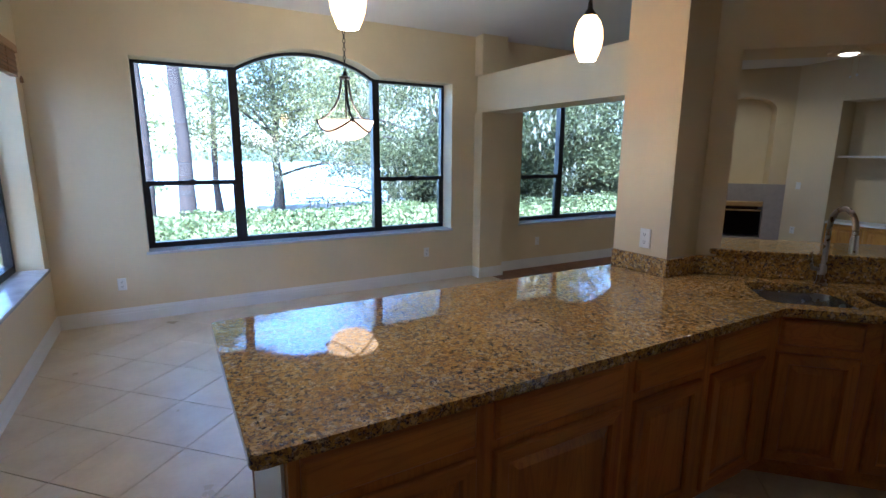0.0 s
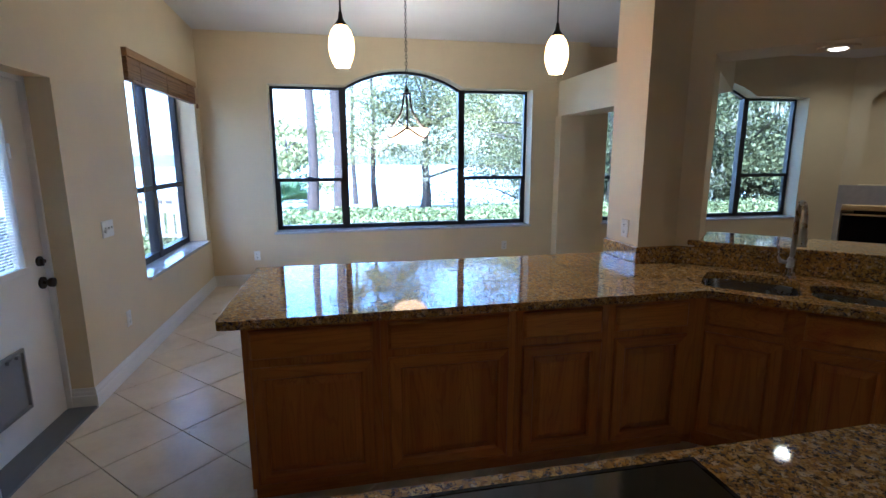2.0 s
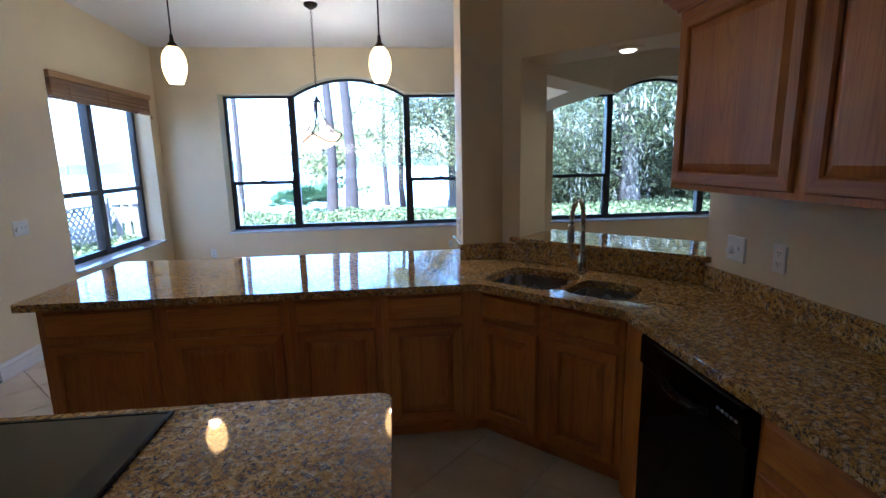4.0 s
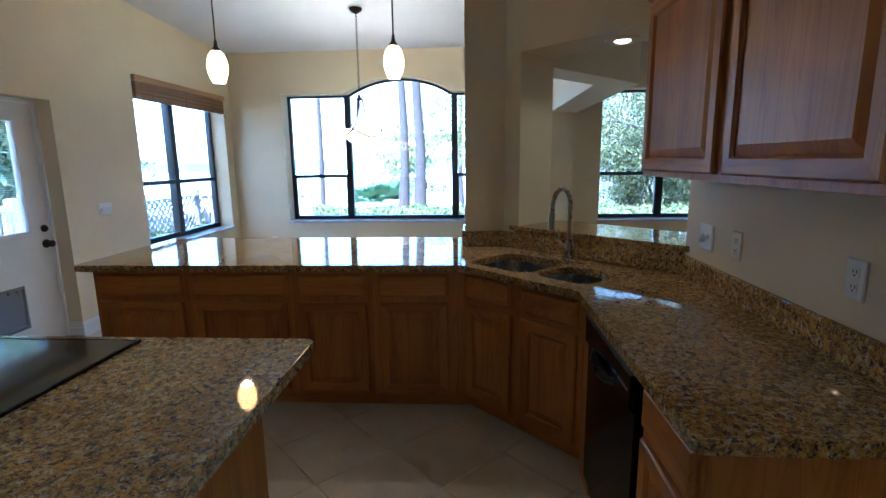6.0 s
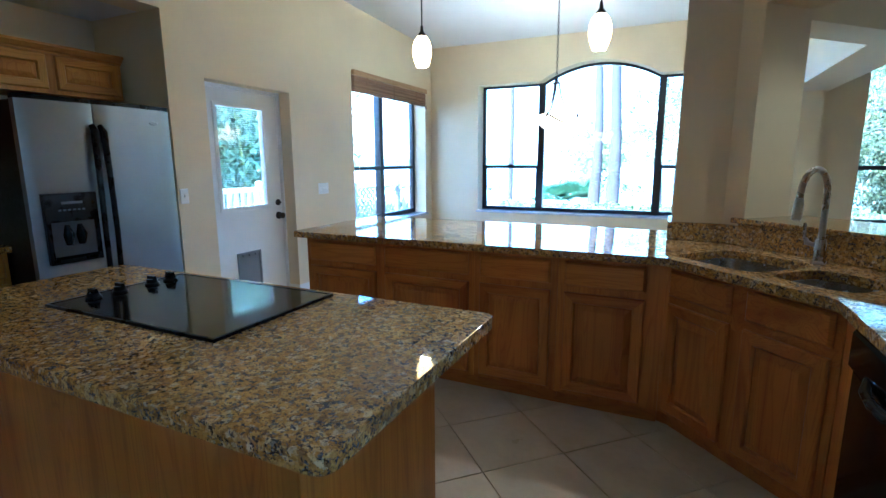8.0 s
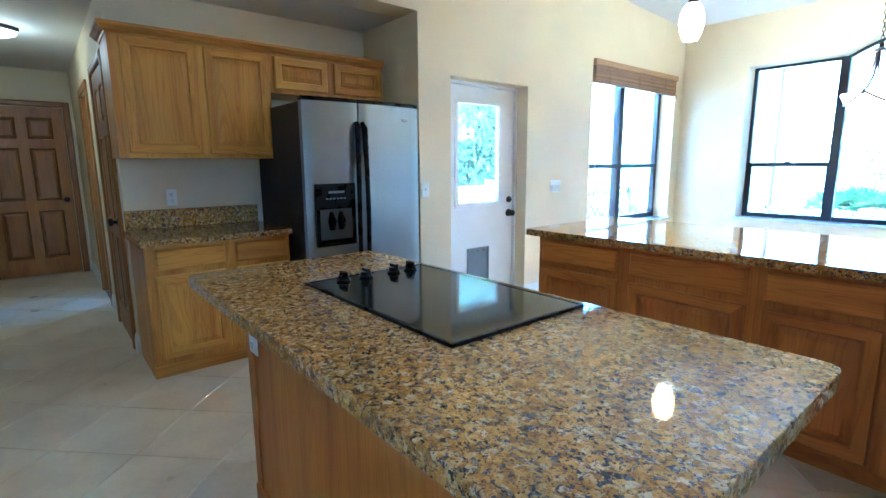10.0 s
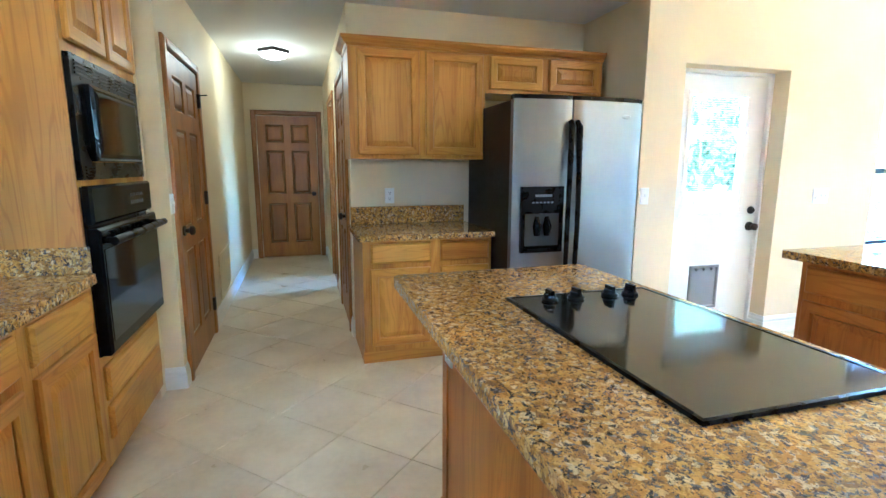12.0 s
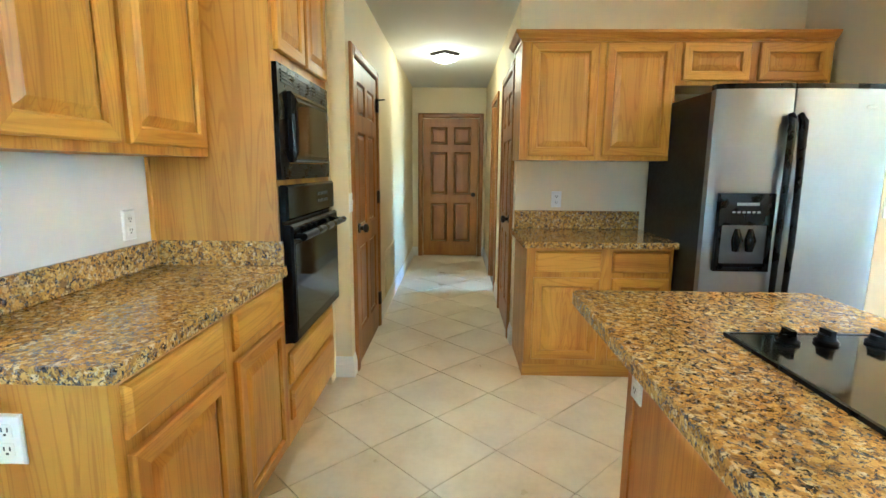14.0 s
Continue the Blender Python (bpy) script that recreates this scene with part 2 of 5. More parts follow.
def thing(name, place, label, category, group="", kind=""):
    ob = new(name)
    ob.empty_display_size = 0.1
    ob.location = place
    return tagged(ob, label, category, group, kind)


def single(name, bm, mats, label, category, group="", kind="", smooth=False, bevel=0.0):
    return tagged(part(name, bm, mats, None, "", smooth, bevel), label, category, group, kind)


def box(bm, a, b, xf=None):
    """A box between two corners; xf maps (u, d, z) to the world."""
    vs = []
    for z in (a[2], b[2]):
        for x, y in ((a[0], a[1]), (b[0], a[1]), (b[0], b[1]), (a[0], b[1])):
            vs.append(bm.verts.new(xf(x, y, z) if xf else (x, y, z)))
    for q in ((0, 1, 2, 3), (4, 5, 6, 7), (0, 1, 5, 4), (1, 2, 6, 5), (2, 3, 7, 6), (3, 0, 4, 7)):
        bm.faces.new([vs[i] for i in q])
    return bm


def boxes(*pairs, xf=None):
    bm = bmesh.new()
    for a, b in pairs:
        box(bm, a, b, xf)
    return bm


def slab(outer, holes, place, c0, c1):
    """A plate with holes: outlines in (a, b), thickness from c0 to c1, place(a, b, c) gives the world."""
    flat = bmesh.new()
    for loop in (outer, *holes):
        vs = [flat.verts.new((p[0], p[1], 0)) for p in loop]
        for i in range(len(vs)):
            flat.edges.new((vs[i - 1], vs[i]))
    bmesh.ops.triangle_fill(flat, use_beauty=True, use_dissolve=False, edges=flat.edges[:])
    flat.verts.index_update()
    bm = bmesh.new()
    lo = [bm.verts.new(place(v.co.x, v.co.y, c0)) for v in flat.verts]
    hi = [bm.verts.new(place(v.co.x, v.co.y, c1)) for v in flat.verts]
    for f in flat.faces:
        bm.faces.new([lo[v.index] for v in f.verts])
        bm.faces.new([hi[v.index] for v in reversed(f.verts)])
    for e in flat.edges:
        if len(e.link_faces) == 1:
            i, j = e.verts[0].index, e.verts[1].index
            bm.faces.new((lo[i], lo[j], hi[j], hi[i]))
    flat.free()
    return bm


def flatxy(a, b, c):
    return (a, b, c)


def facing_y(a, b, c):
    return (a, c, b)


def facing_x(a, b, c):
    return (c, a, b)


def frame_of(ox, oy, ux, uy, dx, dy):
    """A face's own axes: u along it, d out of it, z up."""
    return lambda u, d, z: (ox + u * ux + d * dx, oy + u * uy + d * dy, z)


def rings(bm, loops, xf, cap=True, mat_of=None):
    """Joins rectangles (u0, u1, z0, z1, d) one inside the other."""
    last = None
    for u0, u1, z0, z1, d in loops:
        now = [bm.verts.new(xf(u, d, z)) for u, z in ((u0, z0), (u1, z0), (u1, z1), (u0, z1))]
        if last:
            for i in range(4):
                f = bm.faces.new((last[i], last[(i + 1) % 4], now[(i + 1) % 4], now[i]))
                if mat_of is not None:
                    f.material_index = mat_of[i]
        last = now
    if cap:
        bm.faces.new(last)
    return bm


def tube(bm, points, radius, sides=10, cap=True):
    """A round bar along points; radius is one number or one for each point."""
    pts = [Vector(p) for p in points]
    rad = radius if isinstance(radius, (list, tuple)) else [radius] * len(pts)
    last, side = None, None
    for i, p in enumerate(pts):
        way = (pts[min(i + 1, len(pts) - 1)] - pts[max(i - 1, 0)]).normalized()
        if side is None:
            side = way.orthogonal().normalized()
        side = (side - way * side.dot(way)).normalized()
        other = way.cross(side)
        now = [bm.verts.new(p + rad[i] * (math.cos(a) * side + math.sin(a) * other)) for a in [2 * math.pi * k / sides for k in range(sides)]]
        if last:
            for k in range(sides):
                bm.faces.new((last[k], last[(k + 1) % sides], now[(k + 1) % sides], now[k]))
        elif cap:
            bm.faces.new(now)
        last = now
    if cap:
        bm.faces.new(last)
    return bm


def lathe(bm, profile, centre, sides=24, cap=False):
    """Turns (radius, z) about an upright axis through centre."""
    last = None
    for r, z in profile:
        now = [bm.verts.new((centre[0] + r * math.cos(a), centre[1] + r * math.sin(a), centre[2] + z)) for a in [2 * math.pi * k / sides for k in range(sides)]]
        if last:
            for k in range(sides):
                bm.faces.new((last[k], last[(k + 1) % sides], now[(k + 1) % sides], now[k]))
        elif cap:
            bm.faces.new(now)
        last = now
    if cap:
        bm.faces.new(last)
    return bm


# ---- setting: floors, walls, ceilings ----
W, N, E, S = -1.12, 5.73, 3.43, -2.215
HALL_END, HALL_S, HALL_N, ALC = -5.69, -1.60, -0.52, -1.92
ALC_N = 1.40
T = 0.24


def roof_z(y):
    return 3.022 + (N - y) * 0.0446


def arched(x0, x1, z0, z1, ax0, ax1, top, n=20):
    """A window opening with a shallow arch over its middle."""
    pts = [(x0, z0), (x1, z0), (x1, z1), (ax1, z1)]
    half, rise, mid = (ax1 - ax0) / 2, top - z1, (ax0 + ax1) / 2
    r = (half * half + rise * rise) / (2 * rise)
    a = math.asin(half / r)
    for k in range(1, n):
        b = a - 2 * a * k / n
        pts.append((mid + r * math.sin(b), top - r + r * math.cos(b)))
    return pts + [(ax0, z1), (x0, z1)]


def structure(name, bm, mats, label, category="wall", bevel=0.0):
    return single(name, bm, mats, label, category, kind="structure", bevel=bevel)


NWIN = arched(-0.355, 3.005, 0.655, 2.45, 0.545, 2.06, 2.667)
FWIN = arched(4.11, 7.395, 0.65, 2.435, 5.02, 6.48, 2.65)
structure("wall_north", slab([(W - T, -0.1), (9.6, -0.1), (9.6, 3.3), (W - T, 3.3)], [NWIN, FWIN], facing_y, N, N + T), WALL, "cream painted wall with two arched picture windows")
structure("wall_west", slab([(ALC_N, -0.1), (1.725, -0.1), (1.725, 2.036), (2.675, 2.036), (2.675, -0.1), (N, -0.1), (N, 3.5), (ALC_N, 3.5)],
          [[(3.70, 0.612), (5.535, 0.612), (5.535, 2.40), (3.70, 2.40)]], facing_x, W - T, W), WALL, "cream painted wall with a white back door and a side window")
structure("wall_alcove_side", boxes(((ALC - T, ALC_N, -0.1), (W - T, ALC_N + T, 3.5))), WALL, "cream painted side wall of the refrigerator alcove")
structure("wall_alcove_back", boxes(((ALC - T, HALL_N, -0.1), (ALC, ALC_N, 2.47))), WALL, "cream painted wall behind the kitchen cabinets")
structure("wall_soffit", boxes(((W - T, HALL_S, 2.47), (W, ALC_N, 3.6)), ((W - T, S, 2.47), (W, HALL_S, 3.6))), WALL, "cream painted drop above the alcove and hallway")
structure("wall_hall_end", boxes(((HALL_END - T, HALL_S - T, -0.1), (HALL_END, HALL_N + T, 2.6))), WALL, "cream painted wall at the end of the hallway")
structure("wall_hall_north", boxes(((HALL_END, HALL_N, -0.1), (-4.31, HALL_N + 0.15, 2.6)), ((-3.55, HALL_N, -0.1), (ALC - T, HALL_N + 0.15, 2.6)), ((-4.31, HALL_N, 2.03), (-3.55, HALL_N + 0.15, 2.6))), WALL, "cream painted hallway wall")
structure("wall_hall_south", slab([(HALL_END, HALL_S - 0.15), (-1.44, HALL_S - 0.15), (-1.44, S), (-1.165, S), (-1.165, -1.705), (-1.29, -1.705), (-1.29, HALL_S), (HALL_END, HALL_S)], [], flatxy, -0.1, 3.5), WALL, "cream painted hallway wall with an oak door")
structure("wall_side_room", boxes(((-4.9, HALL_N + 0.15, -0.1), (-4.8, 1.5, 2.6)), ((-3.1, HALL_N + 0.15, -0.1), (-3.0, 1.5, 2.6)), ((-4.8, 1.4, -0.1), (-3.1, 1.5, 0.95)), ((-4.8, 1.4, 1.85), (-3.1, 1.5, 2.6)), ((-4.8, 1.4, 0.95), (-4.35, 1.5, 1.85)), ((-3.55, 1.4, 0.95), (-3.1, 1.5, 1.85))), WALL, "cream painted walls of the side room")
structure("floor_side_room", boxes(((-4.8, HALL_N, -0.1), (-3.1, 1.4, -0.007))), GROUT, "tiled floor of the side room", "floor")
structure("ceiling_side_room", boxes(((-4.9, HALL_N + 0.15, 2.6), (-3.0, 1.5, 2.7))), CEIL, "white ceiling of the side room", "ceiling")
structure("wall_south", boxes(((-1.44, S - T, -0.1), (E, S, 3.6))), DAYLIT_WALL, "pale painted wall behind the oven cabinets")
structure("wall_east", slab([(S - T, -0.1), (1.23, -0.1), (1.23, 3.6), (S - T, 3.6)], [[(-2.16, 0.95), (-1.42, 0.95), (-1.42, 2.06), (-2.16, 2.06)]], facing_x, E, E + T), WALL, "cream painted wall beside the sink")


# the diagonal wall with its pass-through, and the column at its end
def diag(u, n):
    k = 0.70710678
    return ((u + n) * k, (n - u) * k)


DN = 4.66 * 0.70710678
U0, U1 = (2.66 - 2.00) * 0.70710678, (3.43 - 1.23) * 0.70710678
dx = lambda u, d, z: (*diag(u, DN - d), z)
structure("wall_pass_through", boxes(((U0, -0.34, -0.1), (U1 + 0.24, 0, 1.035)), ((U0, -0.34, 2.172), (U1 + 0.24, 0, 3.45)), xf=dx), WALL, "cream painted wall with a wide pass-through over the sink")
col = [(2.30, 2.093), (2.566, 2.093), (2.66, 2.00), (2.90, 2.24), (2.87, 2.44), (2.31, 2.485)]
structure("column", slab(col, [], flatxy, -0.1, 3.4), WALL, "cream painted column at the end of the peninsula", "column")
hdr = [(2.60, 2.47), (2.90, 2.24), (3.74, 3.08), (3.74, N), (3.37, N), (3.37, 3.10), (2.75, 2.47)]
structure("header_beam", slab(hdr, [], flatxy, 2.115, 2.56), WALL, "cream painted plant ledge over the family room opening", "beam")
structure("wall_stub", boxes(((3.34, 5.56, -0.1), (3.70, N, 2.115)), ((3.33, 5.56, 2.56), (3.70, N, 3.2))), WALL, "cream painted pilaster beside the window", "pilaster")

# unseen roof overhangs, added to keep direct sun out of the windows
structure("eaves", boxes(((W - T - 0.9, -3.0, 3.0), (W - T, N + T + 0.9, 3.12)), ((W - T, N + T, 3.0), (10.0, N + T + 0.9, 3.12))), WHITE, "white roof overhang outside the windows", "roof")

# ceilings
bm = bmesh.new()
for z in (0, 0.12):
    for x, y in ((W - T, S - T), (9.9, S - T), (9.9, N + T), (W - T, N + T)):
        bm.verts.new((x, y, roof_z(y) + z))
v = list(bm.verts)
for q in ((0, 1, 2, 3), (4, 5, 6, 7), (0, 1, 5, 4), (1, 2, 6, 5), (2, 3, 7, 6), (3, 0, 4, 7)):
    bm.faces.new([v[i] for i in q])
structure("ceiling", bm, CEIL, "white textured sloping ceiling", "ceiling")
structure("ceiling_hall", boxes(((HALL_END - T, HALL_S - 0.15, 2.47), (W - T - 0.002, HALL_N, 2.6)), ((ALC - T, HALL_N, 2.47), (W - T - 0.002, ALC_N, 2.6))), CEIL, "white flat hallway ceiling", "ceiling")

# family room shell: corner fireplace wall, east wall with a niche, far south wall
FE = 9.10
structure("wall_family_south", boxes(((E + T, -0.7, -0.1), (9.8, -0.5, 3.5))), WALL, "cream painted family room wall")
structure("wall_family_east", slab([(-0.5, -0.1), (N, -0.1), (N, 3.5), (-0.5, 3.5)], [[(2.15, 0.0), (4.15, 0.0), (4.15, 2.46), (2.15, 2.46)]], facing_x, FE, FE + 0.2), WALL, "cream painted wall with a recessed shelf niche")
structure("niche_back", boxes(((FE + 0.45, 2.0, -0.1), (FE + 0.5, 4.3, 2.6)), ((FE + 0.2, 2.0, 2.46), (FE + 0.45, 4.3, 2.6)), ((FE + 0.2, 2.0, -0.1), (FE + 0.45, 2.15, 2.46)), ((FE + 0.2, 4.15, -0.1), (FE + 0.45, 4.3, 2.46))), WALL, "cream painted recess with shelves")

# corner fireplace on a diagonal wall
fx = frame_of(8.0, 5.9, 0.70710678, -0.70710678, -0.70710678, -0.70710678)
FL = 1.556
arch = [(0.47, 1.135), (1.29, 1.135), (1.29, 2.35)]
for k in range(1, 14):
    a = math.pi * k / 14
    arch.append((0.88 + 0.41 * math.cos(a), 2.35 + 0.24 * math.sin(a)))
arch.append((0.47, 2.35))
structure("wall_fireplace", slab([(-0.1, 1.13), (FL, 1.13), (FL, 3.2), (-0.1, 3.2)], [arch], lambda a, b, c: fx(a, c, b), -0.25, 0.0), WALL, "cream painted corner wall with an arched niche")
structure("fireplace_niche_back", boxes(((0.35, -0.30, 1.0), (1.4, -0.25, 2.7)), xf=fx), WALL, "cream painted niche back")
fire = thing("fireplace", fx(0.78, 0, 0), "corner gas fireplace with beige tile surround", "fireplace")
part("surround", slab([(0, 0), (FL, 0), (FL, 1.13), (0, 1.13)], [[(0.30, 0.20), (1.26, 0.20), (1.26, 0.83), (0.30, 0.83)]], lambda a, b, c: fx(a, c, b), -0.25, 0.012), SLATE, fire, "beige square tiles")
part("firebox", boxes(((0.28, -0.5, 0.18), (1.28, -0.25, 0.85)), xf=fx), SLOT, fire, "black metal firebox")
part("glass_front", boxes(((0.32, -0.02, 0.24), (1.24, -0.005, 0.70)), xf=fx), BLACK, fire, "dark glass front")
part("hood", rings(bmesh.new(), [(0.31, 1.25, 0.74, 0.83, -0.2), (0.31, 1.25, 0.74, 0.83, 0.015), (0.33, 1.23, 0.755, 0.815, 0.03)], fx), BRASS, fire, "brass hood strip")
part("vent_bar", boxes(((0.32, 0.0, 0.66), (1.24, 0.02, 0.685)), xf=fx), BRASS, fire, "brass bar")

# floors
structure("floor", boxes(((HALL_END - T, S - T, -0.1), (9.8, N + T, -0.008))), GROUT, "grey-beige grout bed under the tiles", "floor")


# ---- windows ----
def sweep_bar(bm, pts, half, y0, y1, place):
    """A flat bar of a given half width along a line of (a, b) points."""
    rows = []
    for i, p in enumerate(pts):
        q, r = pts[max(i - 1, 0)], pts[min(i + 1, len(pts) - 1)]
        tx, tz = r[0] - q[0], r[1] - q[1]
        k = math.hypot(tx, tz)
        nx, nz = -tz / k * half, tx / k * half
        rows.append([bm.verts.new(place(p[0] + s * nx, p[1] + s * nz, c)) for s, c in ((-1, y0), (1, y0), (1, y1), (-1, y1))])
    for a, b in zip(rows, rows[1:]):
        for k in range(4):
            bm.faces.new((a[k], a[(k + 1) % 4], b[(k + 1) % 4], b[k]))
    bm.faces.new(rows[0])
    bm.faces.new(rows[-1])
    return bm


def picture_window(name, out, m0, m1, rail, y):
    """Two hung sashes beside an arched fixed light, in dark bronze frames."""
    x0, x1, z0, z1 = out[0][0], out[1][0], out[0][1], out[2][1]
    curve = out[3:-1]
    win = thing(name, ((x0 + x1) / 2, y, z0), "arched picture window in dark bronze frames", "window", kind="structure")
    for a, b in (((x0, z0), (x0, z1)), ((x1, z0), (x1, z1))):
        part("window_frame", sweep_bar(bmesh.new(), [a, b], 0.034, y, y + 0.07, facing_y), BRONZE, win)
    part("window_frame", boxes(((x0, y, z0), (x1, y + 0.07, z0 + 0.055))), BRONZE, win)
    part("window_frame", boxes(((x0, y, z1 - 0.03), (m0, y + 0.07, z1))), BRONZE, win)
    part("window_frame", boxes(((m1, y, z1 - 0.03), (x1, y + 0.07, z1))), BRONZE, win)
    part("window_frame", sweep_bar(bmesh.new(), [(p[0], p[1] - 0.012) for p in curve], 0.02, y, y + 0.07, facing_y), BRONZE, win)
    for m in (m0, m1):
        part("mullion", boxes(((m - 0.042, y - 0.012, z0), (m + 0.042, y + 0.08, z1 + 0.02))), BRONZE, win)
    for a, b in ((x0, m0), (m1, x1)):
        part("sash_rail", boxes(((a, y - 0.008, rail - 0.025), (b, y + 0.05, rail + 0.022))), BRONZE, win)
        part("sash_latch", boxes((((a + b) / 2 - 0.03, y - 0.02, rail + 0.02), ((a + b) / 2 + 0.03, y + 0.02, rail + 0.036))), BRONZE, win)
        for xa in (a + 0.034, b - 0.06):
            part("sash_stile", boxes(((xa, y + 0.002, z0 + 0.05), (xa + 0.026, y + 0.05, rail))), BRONZE, win)
        for za, zb in ((z0 + 0.05, rail - 0.02), (rail + 0.02, z1 - 0.02)):
            g = part("pane", boxes(((a + 0.03, y + 0.028, za), (b - 0.03, y + 0.033, zb))), GLASS, win)
            g.visible_shadow = False
    mid = [(m0 + 0.03, z0 + 0.05), (m1 - 0.03, z0 + 0.05)] + [(min(max(p[0], m0 + 0.03), m1 - 0.03), p[1] - 0.02) for p in curve]
    g = part("pane", slab(mid, [], facing_y, y + 0.028, y + 0.033), GLASS, win)
    g.visible_shadow = False
    part("window_sill", boxes(((x0 - 0.02, N - 0.018, z0 - 0.022), (x1 + 0.02, y + 0.01, z0 + 0.004))), MARBLE, win, "white marble sill", bevel=0.004)
    return win


picture_window("window_1", NWIN, 0.525, 2.08, 1.30, 5.945)
picture_window("window_2", FWIN, 5.01, 6.49, 1.29, 5.945)

# side window with two sashes
wx = W - 0.19
win = thing("window_3", (wx, 4.59, 0.612), "dark bronze side window with a white marble sill", "window", kind="structure")
for y0, y1 in ((3.70, 3.745), (5.488, 5.535)):
    part("window_frame", boxes(((wx - 0.07, y0, 0.612), (wx, y1, 2.40))), BRONZE, win)
part("window_frame", boxes(((wx - 0.07, 3.70, 0.612), (wx, 5.535, 0.672))), BRONZE, win)
part("window_frame", boxes(((wx - 0.07, 3.70, 2.35), (wx, 5.535, 2.40))), BRONZE, win)
part("mullion", boxes(((wx - 0.08, 4.555, 0.612), (wx + 0.012, 4.645, 2.40))), BRONZE, win)
for a, b in ((3.74, 4.56), (4.64, 5.49)):
    part("sash_rail", boxes(((wx - 0.05, a, 1.27), (wx + 0.008, b, 1.318))), BRONZE, win)
    for za, zb in ((0.67, 1.28), (1.31, 2.36)):
        g = part("pane", boxes(((wx - 0.034, a, za), (wx - 0.029, b, zb))), GLASS, win)
        g.visible_shadow = False
part("window_sill", boxes(((wx, 3.70, 0.585), (W + 0.035, 5.56, 0.614))), MARBLE, win, "pale grey marble sill", bevel=0.006)

# woven wood blind, drawn up
blind = thing("window_blind", (W + 0.03, 4.59, 2.42), "brown wooden blind drawn up under a wooden valance", "blind")
part("valance", boxes(((W - 0.036, 3.703, 2.355), (W + 0.037, 5.53, 2.415))), VALANCE_WOOD, blind, "light wooden head rail", bevel=0.004)
for i in range(10):
    z = 2.345 - i * 0.0155
    bm = boxes(((W - 0.026 - 0.002 * (i % 2), 3.72, z - 0.0085), (W + 0.024 + 0.002 * (i % 3), 5.50, z + 0.0062)))
    part("slat", bm, BLIND_WOOD, blind)
part("bottom_rail", boxes(((W - 0.026, 3.72, 2.175), (W + 0.024, 5.50, 2.193))), BLIND_WOOD, blind)
for y in (3.98, 4.6, 5.22):
    part("ladder_tape", boxes(((W + 0.027, y - 0.012, 2.18), (W + 0.030, y + 0.012, 2.355))), BLIND_WOOD, blind)
part("pull_cord", tube(bmesh.new(), [(W + 0.04, 3.76, 2.2), (W + 0.035, 3.762, 1.6), (W + 0.03, 3.76, 1.15)], 0.0035, 6), VALANCE_WOOD, blind)
part("cord_tassel", lathe(bmesh.new(), [(0.004, 0.0), (0.012, -0.02), (0.013, -0.05), (0.002, -0.055)], (W + 0.05, 5.46, 2.18), 10), BLIND_WOOD, blind)

# ---- back door ----
DX = W - 0.16
door = thing("door_1", (DX, 2.2, 0), "white back door with a blind-filled window and a pet flap", "door", kind="structure")
part("door_slab", slab([(1.795, 0.012), (2.652, 0.012), (2.652, 2.005), (1.795, 2.005)], [[(1.935, 0.97), (2.465, 0.97), (2.465, 1.865), (1.935, 1.865)], [(2.065, 0.215), (2.315, 0.215), (2.315, 0.537), (2.065, 0.537)]], facing_x, DX - 0.044, DX), DOORWHITE, door)
part("jamb", boxes(((W - T, 1.725, 0), (DX + 0.03, 1.79, 2.036)), ((W - T, 2.656, 0), (DX + 0.03, 2.675, 2.036)), ((W - T, 1.725, 2.01), (DX + 0.03, 2.675, 2.036))), DOORWHITE, door)
for a, b in (((1.905, 0.938), (2.495, 0.977)), ((1.905, 1.858), (2.495, 1.895)), ((1.905, 0.977), (1.942, 1.858)), ((2.458, 0.977), (2.495, 1.858))):
    part("glazing_frame", boxes(((DX - 0.05, a[0], a[1]), (DX + 0.012, b[0], b[1]))), DOORWHITE, door, bevel=0.004)
g = part("pane", boxes(((DX - 0.012, 1.94, 0.975), (DX - 0.008, 2.46, 1.86))), GLASS, door)
g.visible_shadow = False
for i in range(52):
    z = 0.985 + i * 0.0167
    part("blind_slat", boxes(((DX - 0.031, 1.945, z), (DX - 0.019, 2.455, z + 0.0012))), DOORWHITE, door)
part("blind_slider", boxes(((DX + 0.012, 2.465, 1.58), (DX + 0.024, 2.49, 1.66))), DOORWHITE, door)
part("pet_flap", rings(bmesh.new(), [(2.05, 2.33, 0.20, 0.552, 0.0), (2.05, 2.33, 0.20, 0.552, 0.012), (2.067, 2.313, 0.217, 0.535, 0.016), (2.073, 2.307, 0.223, 0.529, 0.004)], frame_of(DX, 0, 0, 1, 1, 0)), GREYPLASTIC, door, "grey plastic pet flap")
for y in (2.105, 2.18, 2.255):
    part("flap_clip", boxes(((DX + 0.004, y, 0.512), (DX + 0.022, y + 0.025, 0.532))), GREYPLASTIC, door)
for z, r in ((0.985, 0.024), (0.855, 0.030)):
    bm = bmesh.new()
    tube(bm, [(DX, 2.60, z), (DX + 0.012, 2.60, z)], r + 0.006, 18)
    tube(bm, [(DX + 0.01, 2.60, z), (DX + 0.035, 2.60, z)], 0.012, 12)
    if z < 0.9:
        tube(bm, [(DX + 0.032, 2.60, z), (DX + 0.045, 2.60, z), (DX + 0.065, 2.60, z), (DX + 0.072, 2.60, z)], [0.018, 0.028, 0.028, 0.016], 18)
    else:
        box(bm, (DX + 0.03, 2.559, z - 0.02), (DX + 0.045, 2.571, z + 0.02))
    part("deadbolt" if z > 0.9 else "knob", bm, IRON, door, "dark bronze", smooth=True)
